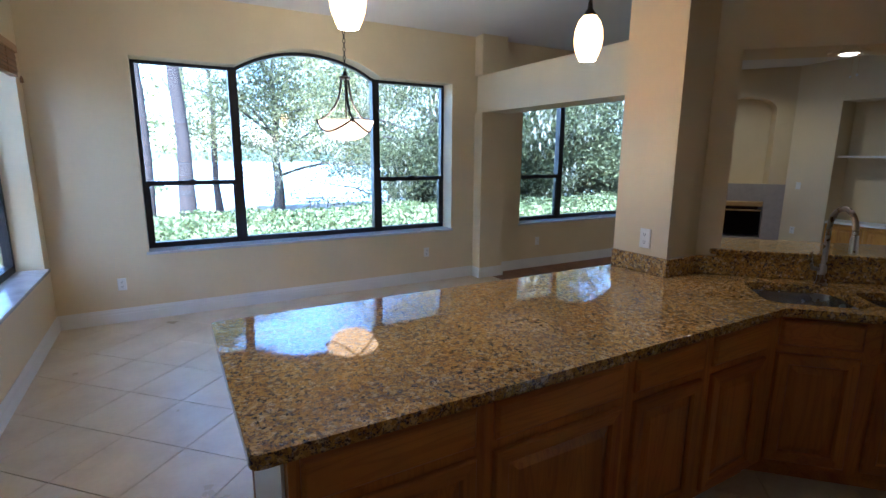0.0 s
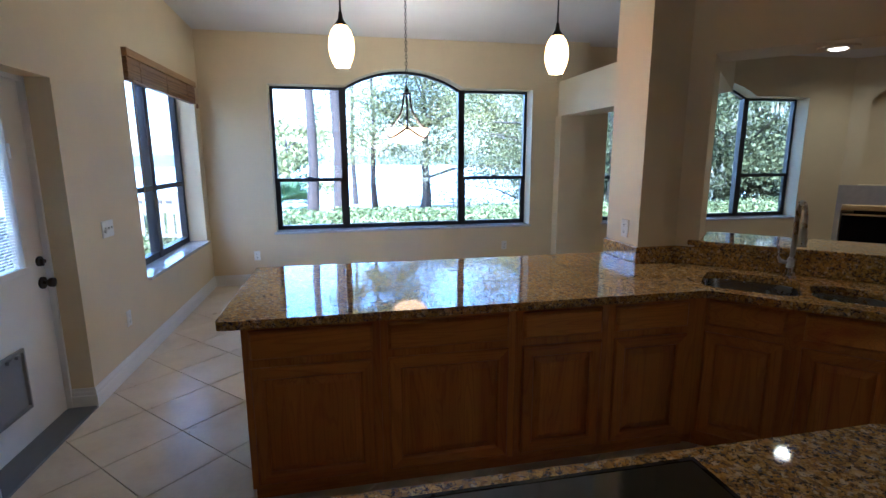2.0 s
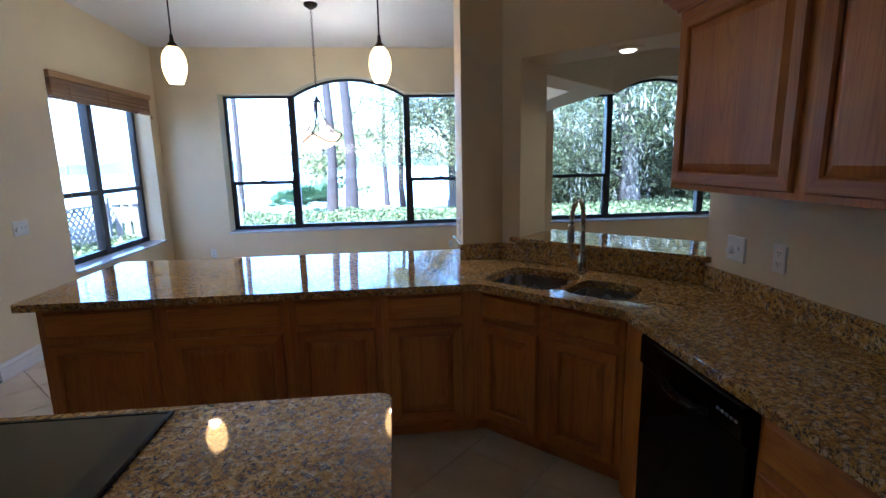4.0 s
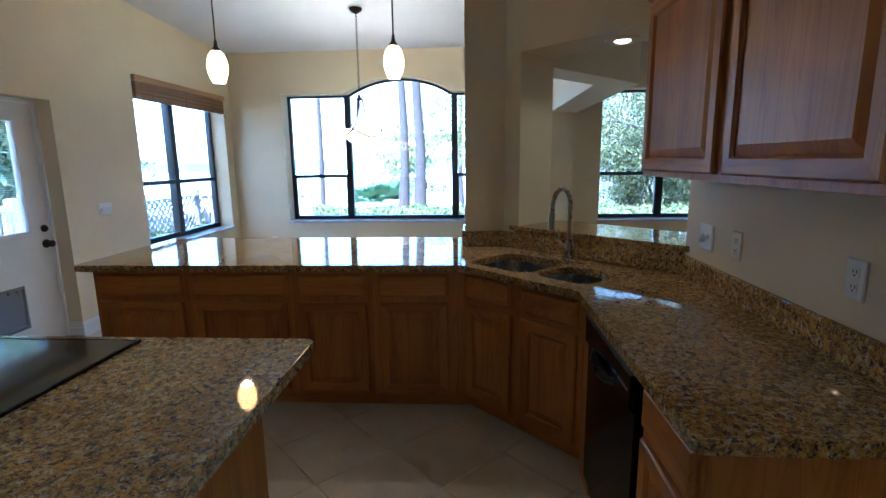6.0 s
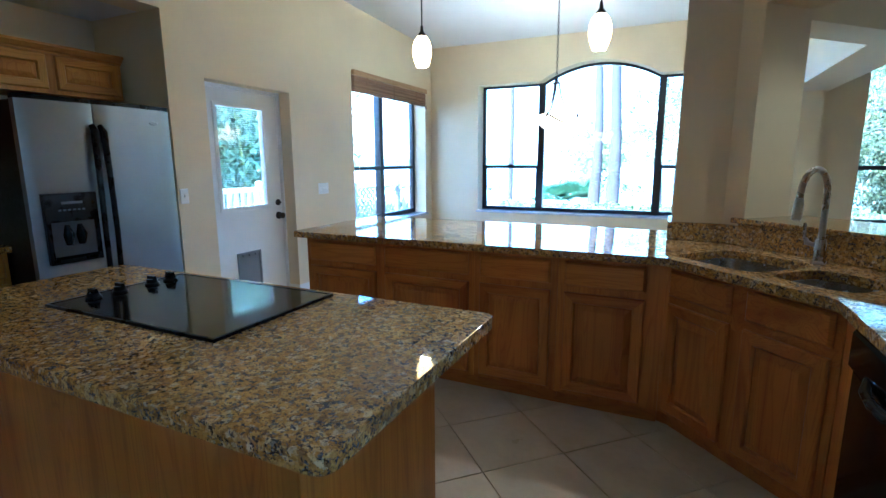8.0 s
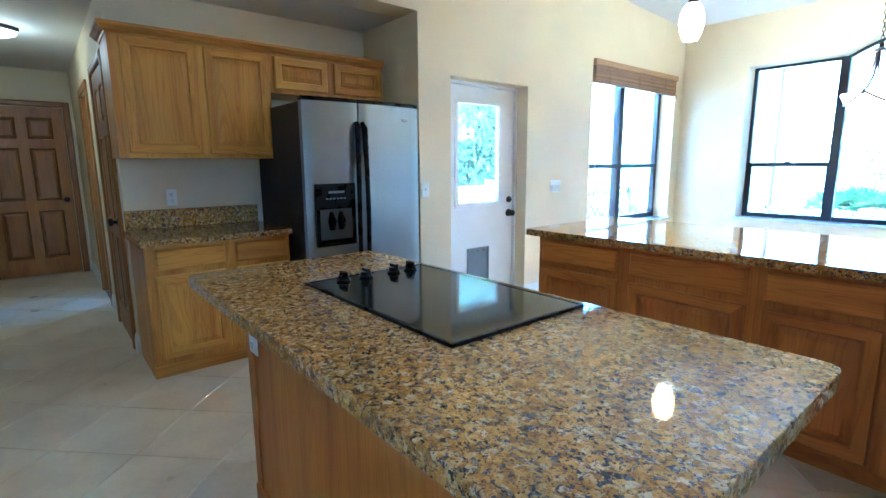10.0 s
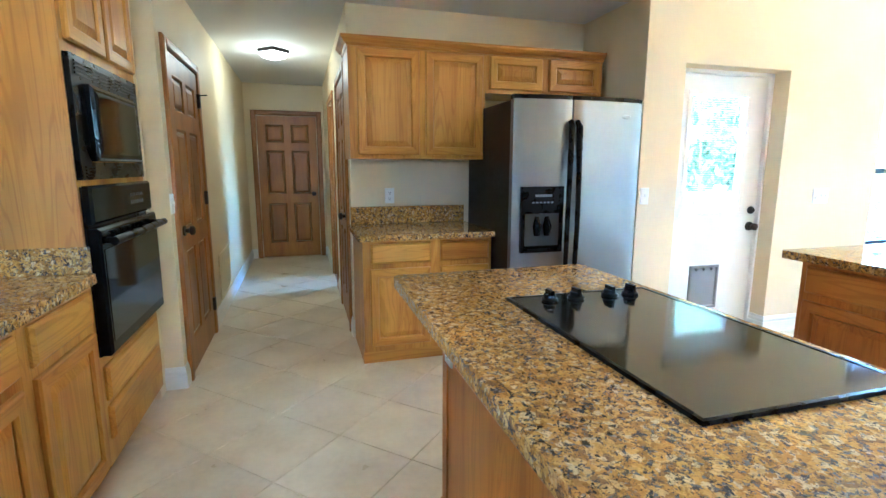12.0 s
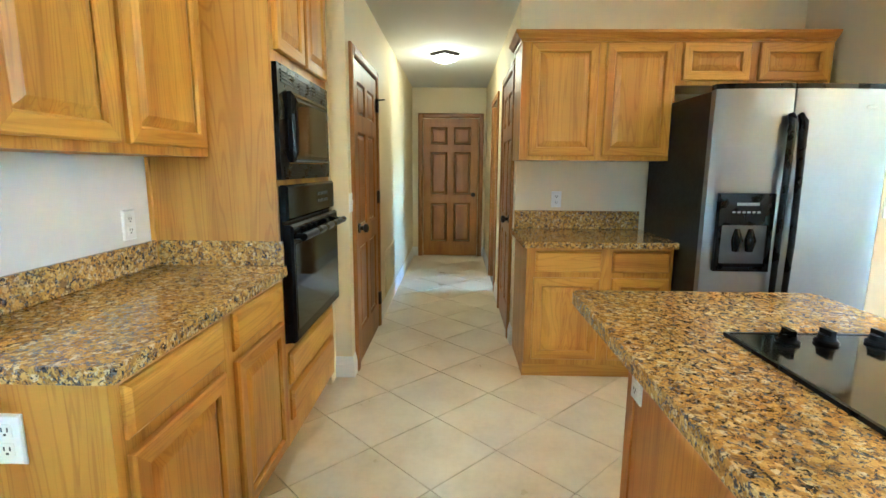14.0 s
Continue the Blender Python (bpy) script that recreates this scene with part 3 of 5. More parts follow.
part("threshold", boxes(((W - T, 1.725, -0.004), (W + 0.01, 2.675, 0.014))), STEEL, door, "grey metal threshold", bevel=0.004)


# ---- oak doors ----
def six_panel(name, xf, w, h, label, knob_u, hinge_u=None):
    d = thing(name, xf(w / 2, 0, 0), label, "door", kind="structure")
    cols = [(0.11, w / 2 - 0.05), (w / 2 + 0.05, w - 0.11)]
    rows = [(0.22, 0.80), (0.93, 1.55), (1.66, h - 0.12)]
    holes = [[(a, c), (b, c), (b, e), (a, e)] for a, b in cols for c, e in rows]
    part("leaf", slab([(0, 0.012), (w, 0.012), (w, h), (0, h)], holes, lambda a, b, c: xf(a, c, b), -0.04, 0), DOOR_OAK["z"], d)
    for a, b in cols:
        for c, e in rows:
            part("panel", rings(bmesh.new(), [(a, b, c, e, 0.0), (a + 0.012, b - 0.012, c + 0.012, e - 0.012, -0.012), (a + 0.02, b - 0.02, c + 0.02, e - 0.02, -0.012), (a + 0.045, b - 0.045, c + 0.045, e - 0.045, -0.003)], xf), DOOR_OAK["z"], d)
    ax = "x" if abs(xf(1, 0, 0)[0] - xf(0, 0, 0)[0]) > 0.5 else "y"
    for a, b, m in (((-0.075, 0.0), (-0.008, h + 0.075), "z"), ((w + 0.008, 0.0), (w + 0.075, h + 0.075), "z"), ((-0.008, h + 0.012), (w + 0.008, h + 0.075), ax)):
        part("casing", rings(bmesh.new(), [(a[0], b[0], a[1], b[1], -0.011), (a[0], b[0], a[1], b[1], 0.006), (a[0] + 0.012, b[0] - 0.012, a[1] + (0.012 if a[1] else 0), b[1] - 0.012, 0.013)], xf), DOOR_OAK[m], d)
    bm = bmesh.new()
    p = lambda dd: xf(knob_u, dd, 0.93)
    tube(bm, [p(0), p(0.01)], 0.032, 16)
    tube(bm, [p(0.01), p(0.03), p(0.04), p(0.058), p(0.066)], [0.012, 0.014, 0.028, 0.028, 0.016], 16)
    part("knob", bm, IRON, d, "black knob", smooth=True)
    if hinge_u is not None:
        for z in (0.25, 1.09, 1.80):
            part("hinge", boxes(((hinge_u - 0.012, 0.0, z - 0.05), (hinge_u + 0.02, 0.022, z + 0.05)), xf=xf), IRON, d)
    return d


six_panel("door_2", frame_of(HALL_END + 0.012, -1.44, 0, 1, 1, 0), 0.81, 2.03, "closed six-panel oak door at the end of the hallway", 0.745)
pd = six_panel("door_3", frame_of(-2.30, HALL_S + 0.012, 1, 0, 0, 1), 0.85, 1.985, "closed six-panel oak door in the hallway", 0.78, 0.0)
part("door_stop", tube(bmesh.new(), [(-2.28, HALL_S + 0.02, 1.84), (-2.28, HALL_S + 0.085, 1.845)], 0.005, 8), IRON, pd)
six_panel("door_4", frame_of(-2.12, HALL_N - 0.012, -1, 0, 0, -1), 0.76, 2.03, "six-panel oak door in an oak casing", 0.07)
dw5 = thing("door_5", (-3.93, HALL_N, 0), "open doorway with an oak casing in the hallway", "doorway", kind="structure")
for a, b in (((-3.55, 0.0), (-3.485, 2.095)), ((-4.375, 0.0), (-4.31, 2.095)), ((-4.31, 2.03), (-3.55, 2.095))):
    part("casing", boxes(((a[0], HALL_N - 0.018, a[1]), (b[0], HALL_N - 0.001, b[1]))), DOOR_OAK["z"], dw5, bevel=0.004)
for a, b in (((-3.565, 0.0), (-3.552, 2.028)), ((-4.308, 0.0), (-4.295, 2.028))):
    part("jamb", boxes(((a[0], HALL_N - 0.001, a[1]), (b[0], HALL_N + 0.15, b[1]))), DOOR_OAK["z"], dw5)
# window out of view, added to bring daylight onto the south wall
sl = thing("window_4", (E + 0.12, -1.79, 0.95), "white framed kitchen window", "window", kind="structure")
for y0, y1 in ((-2.16, -2.11), (-1.815, -1.765), (-1.47, -1.42)):
    part("window_frame", boxes(((E + 0.10, y0, 0.95), (E + 0.15, y1, 2.06))), DOORWHITE, sl)
for z0, z1 in ((0.95, 1.0), (2.01, 2.06)):
    part("window_frame", boxes(((E + 0.105, -2.11, z0), (E + 0.145, -1.47, z1))), DOORWHITE, sl)
for y0, y1 in ((-2.11, -1.815), (-1.765, -1.47)):
    g = part("pane", boxes(((E + 0.12, y0, 1.0), (E + 0.125, y1, 2.01))), GLASS, sl)
    g.visible_shadow = False


# ---- baseboards ----
def baseboard(pts, h=0.135, t=0.016):
    """A moulded skirting along a line; the room lies to its left."""
    prof = [(0, 0), (t, 0), (t, h * 0.62), (t * 0.75, h * 0.66), (t * 0.75, h * 0.80), (t * 0.45, h * 0.88), (t * 0.3, h), (0, h)]
    bm, last = bmesh.new(), None
    for i, p in enumerate(pts):
        dirs = []
        if i:
            dirs.append((Vector(p) - Vector(pts[i - 1])).normalized())
        if i < len(pts) - 1:
            dirs.append((Vector(pts[i + 1]) - Vector(p)).normalized())
        ns = [Vector((-q.y, q.x)) for q in dirs]
        n = sum(ns, Vector((0, 0))).normalized()
        n = n / max(0.3, n.dot(ns[0]))
        now = [bm.verts.new((p[0] + n.x * a, p[1] + n.y * a, b)) for a, b in prof]
        if last:
            for k in range(len(prof)):
                bm.faces.new((last[k], last[(k + 1) % len(prof)], now[(k + 1) % len(prof)], now[k]))
        else:
            bm.faces.new(now)
        last = now
    bm.faces.new(last)
    single("baseboard", bm, WHITE, "white moulded baseboard along the wall", "baseboard", kind="structure")


baseboard([(3.70, N), (3.70, 5.56), (3.34, 5.56), (3.34, N), (W, N), (W, 2.675), (DX + 0.03, 2.675)][::1])
baseboard([(7.95, N), (3.70, N)])
baseboard([(DX + 0.03, 1.725), (W, 1.725), (W, ALC_N)])
baseboard([(ALC, -0.49), (ALC, HALL_N), (-2.04, HALL_N)])
baseboard([(-2.96, HALL_N), (-3.47, HALL_N)])
baseboard([(-4.39, HALL_N), (HALL_END, HALL_N), (HALL_END, -0.62)])
baseboard([(HALL_END, -1.52), (HALL_END, HALL_S), (-2.38, HALL_S)])
baseboard([(-1.37, HALL_S), (-1.29, HALL_S), (-1.29, -1.80)])


# ---- cabinets ----
def panel_door(parent, xf, u0, u1, z0, z1, ax, o=OAK):
    """A raised-panel overlay door."""
    r, e = 0.058, 0.006
    bm = rings(bmesh.new(), [(u0, u1, z0, z1, 0.001), (u0, u1, z0, z1, 0.014), (u0 + e, u1 - e, z0 + e, z1 - e, 0.021), (u0 + r - 0.008, u1 - r + 0.008, z0 + r - 0.008, z1 - r + 0.008, 0.021),
                             (u0 + r, u1 - r, z0 + r, z1 - r, 0.012), (u0 + r, u1 - r, z0 + r, z1 - r, 0.007)], xf, False, (1, 0, 1, 0))
    d = part("door", bm, [o["z"], o[ax]], parent)
    k = min(0.034, (z1 - z0 - 2 * r) / 3)
    part("panel", rings(bmesh.new(), [(u0 + r - 0.002, u1 - r + 0.002, z0 + r - 0.002, z1 - r + 0.002, 0.004), (u0 + r + 0.005, u1 - r - 0.005, z0 + r + 0.005, z1 - r - 0.005, 0.008), (u0 + r + k, u1 - r - k, z0 + r + k, z1 - r - k, 0.019)], xf), o["z"], d)
    return d


def drawer_front(parent, xf, u0, u1, z0, z1, ax, o=OAK):
    part("drawer_front", rings(bmesh.new(), [(u0, u1, z0, z1, 0.001), (u0, u1, z0, z1, 0.010), (u0 + 0.012, u1 - 0.012, z0 + 0.012, z1 - 0.012, 0.021)], xf), o[ax], parent)


def base_unit(xf, u0, u1, depth, fronts, label, ax, top=0.874, toe=0.07, group="base cabinets", o=OAK):
    c = thing("base_cabinet", xf((u0 + u1) / 2, -depth / 2, 0), label, "cabinet", group)
    part("body", boxes(((u0, -depth, 0.10), (u1, 0, top)), xf=xf), o["z"], c)
    part("toe_kick", boxes(((u0, -depth, 0), (u1, -toe, 0.098)), xf=xf), o[ax], c, "recessed oak toe kick")
    for kind, a, b, z0, z1 in fronts:
        (panel_door if kind == "door" else drawer_front)(c, xf, a, b, z0, z1, ax, o)
    return c


DZ = (0.125, 0.685)
RZ = (0.722, 0.852)
pen = frame_of(0, 1.478, 1, 0, 0, -1)
edges = (0.045, 0.635, 1.278, 1.763, 2.297)
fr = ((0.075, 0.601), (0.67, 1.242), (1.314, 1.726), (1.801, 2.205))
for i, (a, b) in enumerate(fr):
    base_unit(pen, edges[i] + (0.001 if i else 0), edges[i + 1], 0.60 if i < 3 else 0.50, [("drawer", a, b, *RZ), ("door", a, b, *DZ)], "reddish oak base cabinet with a drawer over a panel door", "x", o=SHADE_OAK)
tagged(part("peninsula_back_panel", boxes(((0.045, 2.10, 0.0), (2.30, 2.12, 0.874))), SHADE_OAK["z"]), "reddish oak panel on the back of the peninsula", "panel")
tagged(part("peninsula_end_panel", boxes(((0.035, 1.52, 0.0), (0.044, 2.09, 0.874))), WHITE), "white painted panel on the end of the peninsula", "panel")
tagged(part("corner_trim", boxes(((0.032, 2.0905, 0.0), (0.0445, 2.125, 0.874))), SHADE_OAK["z"]), "thin reddish oak trim on the peninsula corner", "trim")

tagged(part("corner_filler", slab([(2.2975, 1.4785), (2.316, 1.4785), (2.3015, 1.4935), (2.338, 1.536), (2.2975, 1.56)], [], flatxy, 0.10, 0.874), SHADE_OAK["z"]), "reddish oak filler between two base cabinets", "panel")
tagged(part("toe_filler", slab([(2.2975, 1.566), (2.352, 1.546), (2.40, 1.60), (2.2975, 1.60)], [], flatxy, 0.0, 0.098), SHADE_OAK["x"]), "oak toe kick filler in the cabinet corner", "panel")

dfx = lambda u, d, z: (*diag(u, 3.795 * 0.70710678 - d), z)
du0, du1 = (2.30 - 1.495) * 0.70710678, (2.87 - 0.925) * 0.70710678
dm = (du0 + du1) / 2
sc = base_unit(dfx, du0 + 0.002, du1 - 0.002, 0.50, [("drawer", du0 + 0.03, dm - 0.035, *RZ), ("drawer", dm + 0.035, du1 - 0.03, *RZ), ("door", du0 + 0.03, dm - 0.035, *DZ), ("door", dm + 0.035, du1 - 0.03, *DZ)], "reddish oak corner sink cabinet with two panel doors", "x", top=0.66, o=SHADE_OAK)
part("face_frame", boxes(((du0 + 0.002, -0.02, 0.661), (du1 - 0.002, 0, 0.874)), xf=dfx), SHADE_OAK["x"], sc)

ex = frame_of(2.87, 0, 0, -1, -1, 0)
tagged(part("filler_panel", boxes(((-0.92, -0.53, 0.0), (-0.735, 0, 0.874)), xf=ex), SHADE_OAK["z"]), "reddish oak filler panel beside the dishwasher", "panel")
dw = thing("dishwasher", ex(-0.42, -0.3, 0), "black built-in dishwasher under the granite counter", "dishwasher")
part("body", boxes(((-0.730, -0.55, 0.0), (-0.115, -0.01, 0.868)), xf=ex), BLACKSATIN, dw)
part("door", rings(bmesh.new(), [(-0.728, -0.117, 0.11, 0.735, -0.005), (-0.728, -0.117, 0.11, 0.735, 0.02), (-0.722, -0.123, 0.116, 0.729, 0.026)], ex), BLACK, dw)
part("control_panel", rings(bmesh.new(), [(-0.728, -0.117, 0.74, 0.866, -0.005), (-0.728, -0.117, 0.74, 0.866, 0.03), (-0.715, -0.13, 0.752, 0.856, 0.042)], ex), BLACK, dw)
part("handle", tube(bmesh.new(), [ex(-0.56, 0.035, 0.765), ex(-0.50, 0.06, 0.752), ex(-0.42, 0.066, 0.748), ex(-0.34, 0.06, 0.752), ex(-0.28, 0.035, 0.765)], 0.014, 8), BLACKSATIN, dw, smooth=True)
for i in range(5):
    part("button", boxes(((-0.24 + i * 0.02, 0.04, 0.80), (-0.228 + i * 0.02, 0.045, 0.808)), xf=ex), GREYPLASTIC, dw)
base_unit(ex, -0.110, 0.275, 0.55, [("drawer", -0.085, 0.25, *RZ), ("door", -0.085, 0.25, *DZ)], "reddish oak base cabinet at the end of the sink counter", "y", o=SHADE_OAK)

# alcove base and wall cabinets
wxf = frame_of(-1.30, 0, 0, 1, 1, 0)
base_unit(wxf, -0.515, 0.372, 0.60, [("drawer", -0.462, -0.06, 0.70, 0.83), ("drawer", 0.005, 0.35, 0.70, 0.83), ("door", -0.47, -0.065, 0.14, 0.665), ("door", 0.005, 0.35, 0.14, 0.665)], "honey oak base cabinet with two drawers and doors", "y", top=0.853, toe=0.055)


def crown(bm, pts, z, h=0.085, t=0.06):
    prof = [(0, 0), (0.012, 0), (0.016, h * 0.2), (0.03, h * 0.32), (0.045, h * 0.62), (t, h * 0.72), (t, h), (0, h)]
    last = None
    for i, p in enumerate(pts):
        ns = []
        if i:
            q = (Vector(p) - Vector(pts[i - 1])).normalized()
            ns.append(Vector((q.y, -q.x)))
        if i < len(pts) - 1:
            q = (Vector(pts[i + 1]) - Vector(p)).normalized()
            ns.append(Vector((q.y, -q.x)))
        n = sum(ns, Vector((0, 0))).normalized()
        n = n / max(0.3, n.dot(ns[0]))
        now = [bm.verts.new((p[0] + n.x * a, p[1] + n.y * a, z + b)) for a, b in prof]
        if last:
            for k in range(len(prof)):
                bm.faces.new((last[k], last[(k + 1) % len(prof)], now[(k + 1) % len(prof)], now[k]))
        else:
            bm.faces.new(now)
        last = now
    bm.faces.new(last)
    return bm


def wall_unit(xf, u0, u1, z0, z1, depth, doors, label, ax, group="wall cabinets", o=OAK):
    c = thing("wall_cabinet", xf((u0 + u1) / 2, -depth / 2, z0), label, "cabinet", group)
    part("body", boxes(((u0, -depth, z0), (u1, 0, z1)), xf=xf), o["z"], c)
    for a, b, c0, c1 in doors:
        panel_door(c, xf, a, b, c0, c1, ax, o)
    return c


uxf = frame_of(-1.55, 0, 0, 1, 1, 0)
wall_unit(uxf, -0.55, 0.405, 1.378, 2.115, 0.368, [(-0.495, -0.075, 1.405, 2.09), (-0.03, 0.385, 1.405, 2.09)], "honey oak wall cabinet with two panel doors", "y")
wall_unit(uxf, 0.406, 1.345, 1.84, 2.115, 0.368, [(0.435, 0.845, 1.868, 2.09), (0.90, 1.32, 1.868, 2.09)], "short honey oak cabinet above the refrigerator", "y")
tagged(part("crown_moulding", crown(bmesh.new(), [(ALC + 0.003, -0.545), (-1.55, -0.545), (-1.55, 1.345)], 2.098, 0.06, 0.052), OAK["y"]), "honey oak crown moulding along the cabinet tops", "moulding")

# sink-side wall cabinet
sx = frame_of(3.17, 0, 0, -1, -1, 0)
wall_unit(sx, -1.15, 0.30, 1.42, 2.20, 0.255, [(-1.115, -0.425, 1.445, 2.17), (-0.365, 0.27, 1.445, 2.17)], "reddish oak wall cabinet beside the sink", "y", o=SHADE_OAK)
tagged(part("crown_moulding", crown(bmesh.new(), [(3.425, 1.15), (3.17, 1.15), (3.17, -0.30)], 2.195), SHADE_OAK["y"]), "reddish oak crown moulding on the cabinet", "moulding")

# south run: base, uppers, oven tower
sxf = frame_of(0, -1.685, -1, 0, 0, 1)
base_unit(sxf, -0.70, -0.185, 0.52, [("drawer", -0.665, -0.215, *RZ), ("door", -0.665, -0.215, *DZ)], "honey oak base cabinet with a drawer and panel door", "x")
base_unit(sxf, -0.184, 0.335, 0.52, [("drawer", -0.135, 0.30, *RZ), ("door", -0.135, 0.30, *DZ)], "honey oak base cabinet beside the oven tower", "x")
suf = frame_of(0, -1.955, -1, 0, 0, 1)
wall_unit(suf, -0.645, 0.335, 1.362, 2.30, 0.255, [(-0.61, -0.205, 1.392, 2.27), (-0.16, 0.30, 1.392, 2.27)], "honey oak wall cabinet with two panel doors", "x")
wall_unit(suf, -1.55, -0.646, 1.362, 2.30, 0.255, [(-1.51, -1.13, 1.392, 2.27), (-1.07, -0.68, 1.392, 2.27)], "honey oak wall cabinet with two panel doors", "x")
tower = thing("oven_cabinet", (-0.8, -1.97, 0), "tall honey oak oven cabinet with drawers below", "cabinet")
part("body", boxes(((0.336, -0.525, 0.09), (1.16, 0, 2.30)), xf=sxf), OAK["z"], tower)
part("scribe_strip", boxes(((0.322, -0.5285, 1.021), (0.3355, -0.514, 1.361)), xf=sxf), OAK["z"], tower)
part("toe_kick", boxes(((0.336, -0.525, 0.0), (1.16, -0.06, 0.088)), xf=sxf), OAK["x"], tower)
for a, b in ((0.37, 0.735), (0.77, 1.125)):
    panel_door(tower, sxf, a, b, 1.785, 2.27, "x")
drawer_front(tower, sxf, 0.375, 1.10, 0.37, 0.515, "x")
drawer_front(tower, sxf, 0.375, 1.10, 0.20, 0.345, "x")
part("crown", crown(bmesh.new(), [(-0.336, -2.205), (-0.336, -1.685), (-1.16, -1.685)], 2.295), OAK["x"], tower)

sxo = lambda u, d, z: sxf(0.342 + (u - 0.375) * 0.918, d, z)
mw = thing("microwave", sxo(0.79, 0, 1.27), "black built-in microwave above the oven", "microwave")
part("trim_frame", slab([(0.375, 1.272), (1.20, 1.272), (1.20, 1.735), (0.375, 1.735)], [[(0.49, 1.34), (1.165, 1.34), (1.165, 1.64), (0.49, 1.64)]], lambda a, b, c: sxo(a, c, b), 0.001, 0.022), BLACKSATIN, mw)
for i in range(4):
    part("vent_slat", boxes(((0.41, 0.02, 1.664 + i * 0.014), (1.165, 0.027, 1.672 + i * 0.014)), xf=sxo), BLACKSATIN, mw)
    part("vent_slat", boxes(((0.41, 0.02, 1.282 + i * 0.012), (1.165, 0.028, 1.288 + i * 0.012)), xf=sxo), BLACKSATIN, mw)
part("door", rings(bmesh.new(), [(0.49, 1.06, 1.343, 1.637, 0.0), (0.49, 1.06, 1.343, 1.637, 0.040), (0.505, 1.045, 1.358, 1.622, 0.050)], sxo), BLACK, mw)
part("window", rings(bmesh.new(), [(0.515, 1.035, 1.372, 1.612, 0.049), (0.515, 1.035, 1.372, 1.612, 0.053), (0.53, 1.02, 1.385, 1.60, 0.055)], sxo), OVENGLASS, mw)
part("control_panel", rings(bmesh.new(), [(1.063, 1.163, 1.343, 1.637, 0.0), (1.063, 1.163, 1.343, 1.637, 0.026), (1.068, 1.158, 1.35, 1.63, 0.030)], sxo), BLACK, mw)
part("door_lip", boxes(((0.51, 0.045, 1.346), (1.045, 0.062, 1.354)), xf=sxo), STEEL, mw, "thin steel lip")
for r in range(5):
    for c in range(3):
        part("button", boxes(((1.078 + c * 0.026, 0.029, 1.40 + r * 0.03), (1.093 + c * 0.026, 0.0315, 1.408 + r * 0.03)), xf=sxo), DIMPLASTIC, mw)
part("display", boxes(((1.078, 0.029, 1.575), (1.148, 0.0315, 1.605)), xf=sxo), SLOT, mw)

ov = thing("wall_oven", sxo(0.79, 0, 0.5), "black built-in wall oven with a towel-bar handle", "oven")
part("body", boxes(((0.39, -0.5, 0.565), (1.215, 0.01, 1.245)), xf=sxo), BLACKSATIN, ov)
part("control_panel", rings(bmesh.new(), [(0.385, 1.22, 1.10, 1.25, 0.01), (0.385, 1.22, 1.10, 1.25, 0.03), (0.395, 1.21, 1.11, 1.24, 0.04)], sxo), BLACK, ov)
for r in range(2):
    for c in range(7):
        part("button", boxes(((0.86 + c * 0.03, 0.036, 1.15 + r * 0.035), (0.876 + c * 0.03, 0.0425, 1.166 + r * 0.035)), xf=sxo), DIMPLASTIC, ov)
part("door", rings(bmesh.new(), [(0.385, 1.22, 0.57, 1.085, 0.01), (0.385, 1.22, 0.57, 1.085, 0.045), (0.395, 1.21, 0.58, 1.075, 0.055)], sxo), BLACK, ov)
part("window", rings(bmesh.new(), [(0.41, 1.195, 0.625, 1.00, 0.052), (0.41, 1.195, 0.625, 1.00, 0.057)], sxo), OVENGLASS, ov)
bm = tube(bmesh.new(), [sxo(0.40, 0.095, 1.035), sxo(0.80, 0.10, 1.035), sxo(1.205, 0.095, 1.035)], 0.017, 10)
for u in (0.43, 1.175):
    tube(bm, [sxo(u, 0.05, 1.035), sxo(u, 0.095, 1.035)], 0.014, 8)
part("handle", bm, BLACKSATIN, ov, smooth=True)

# ---- worktops ----
CZ0, CZ1 = 0.875, 0.915


def rounded(pts, radius, steps=5, only=None):
    """Rounds the corners of an outline."""
    out = []
    for i, p in enumerate(pts):
        if only is not None and i not in only:
            out.append(p)
            continue
        a, b, c = Vector(pts[i - 1]), Vector(p), Vector(pts[(i + 1) % len(pts)])
        u, v = (a - b).normalized(), (c - b).normalized()
        for k in range(steps + 1):
            s = k / steps
            q = b + u * radius * (1 - s) ** 2 + v * radius * s ** 2
            out.append((q.x, q.y))
    return out


def bowl_outline(u0, u1, n0, n1, r=0.10):
    return rounded([diag(u0, n0), diag(u1, n0), diag(u1, n1), diag(u0, n1)], r, 7)


BOWLS = (bowl_outline(0.545, 0.985, 2.72, 3.13), bowl_outline(1.025, 1.345, 2.74, 3.065))
main = rounded([(-0.045, 1.433), (2.282, 1.442), (2.828, 0.887), (2.828, -0.30), (3.425, -0.30), (3.425, 1.232), (2.565, 2.092), (2.299, 2.092), (2.299, 2.478), (-0.045, 2.478)], 0.03, 5, {0, 1, 2, 3, 9})
single("peninsula_worktop", slab(main, BOWLS, flatxy, CZ0, CZ1), GRANITE, "polished brown and gold granite worktop on the peninsula", "worktop", bevel=0.011)
isl = rounded([(0.006, -0.556), (1.826, -0.562), (1.826, 0.265), (0.003, 0.265)], 0.045, 6)
single("island_worktop", slab(isl, [], flatxy, CZ0, CZ1), GRANITE, "polished brown and gold granite island top with rounded edge", "worktop", bevel=0.012)
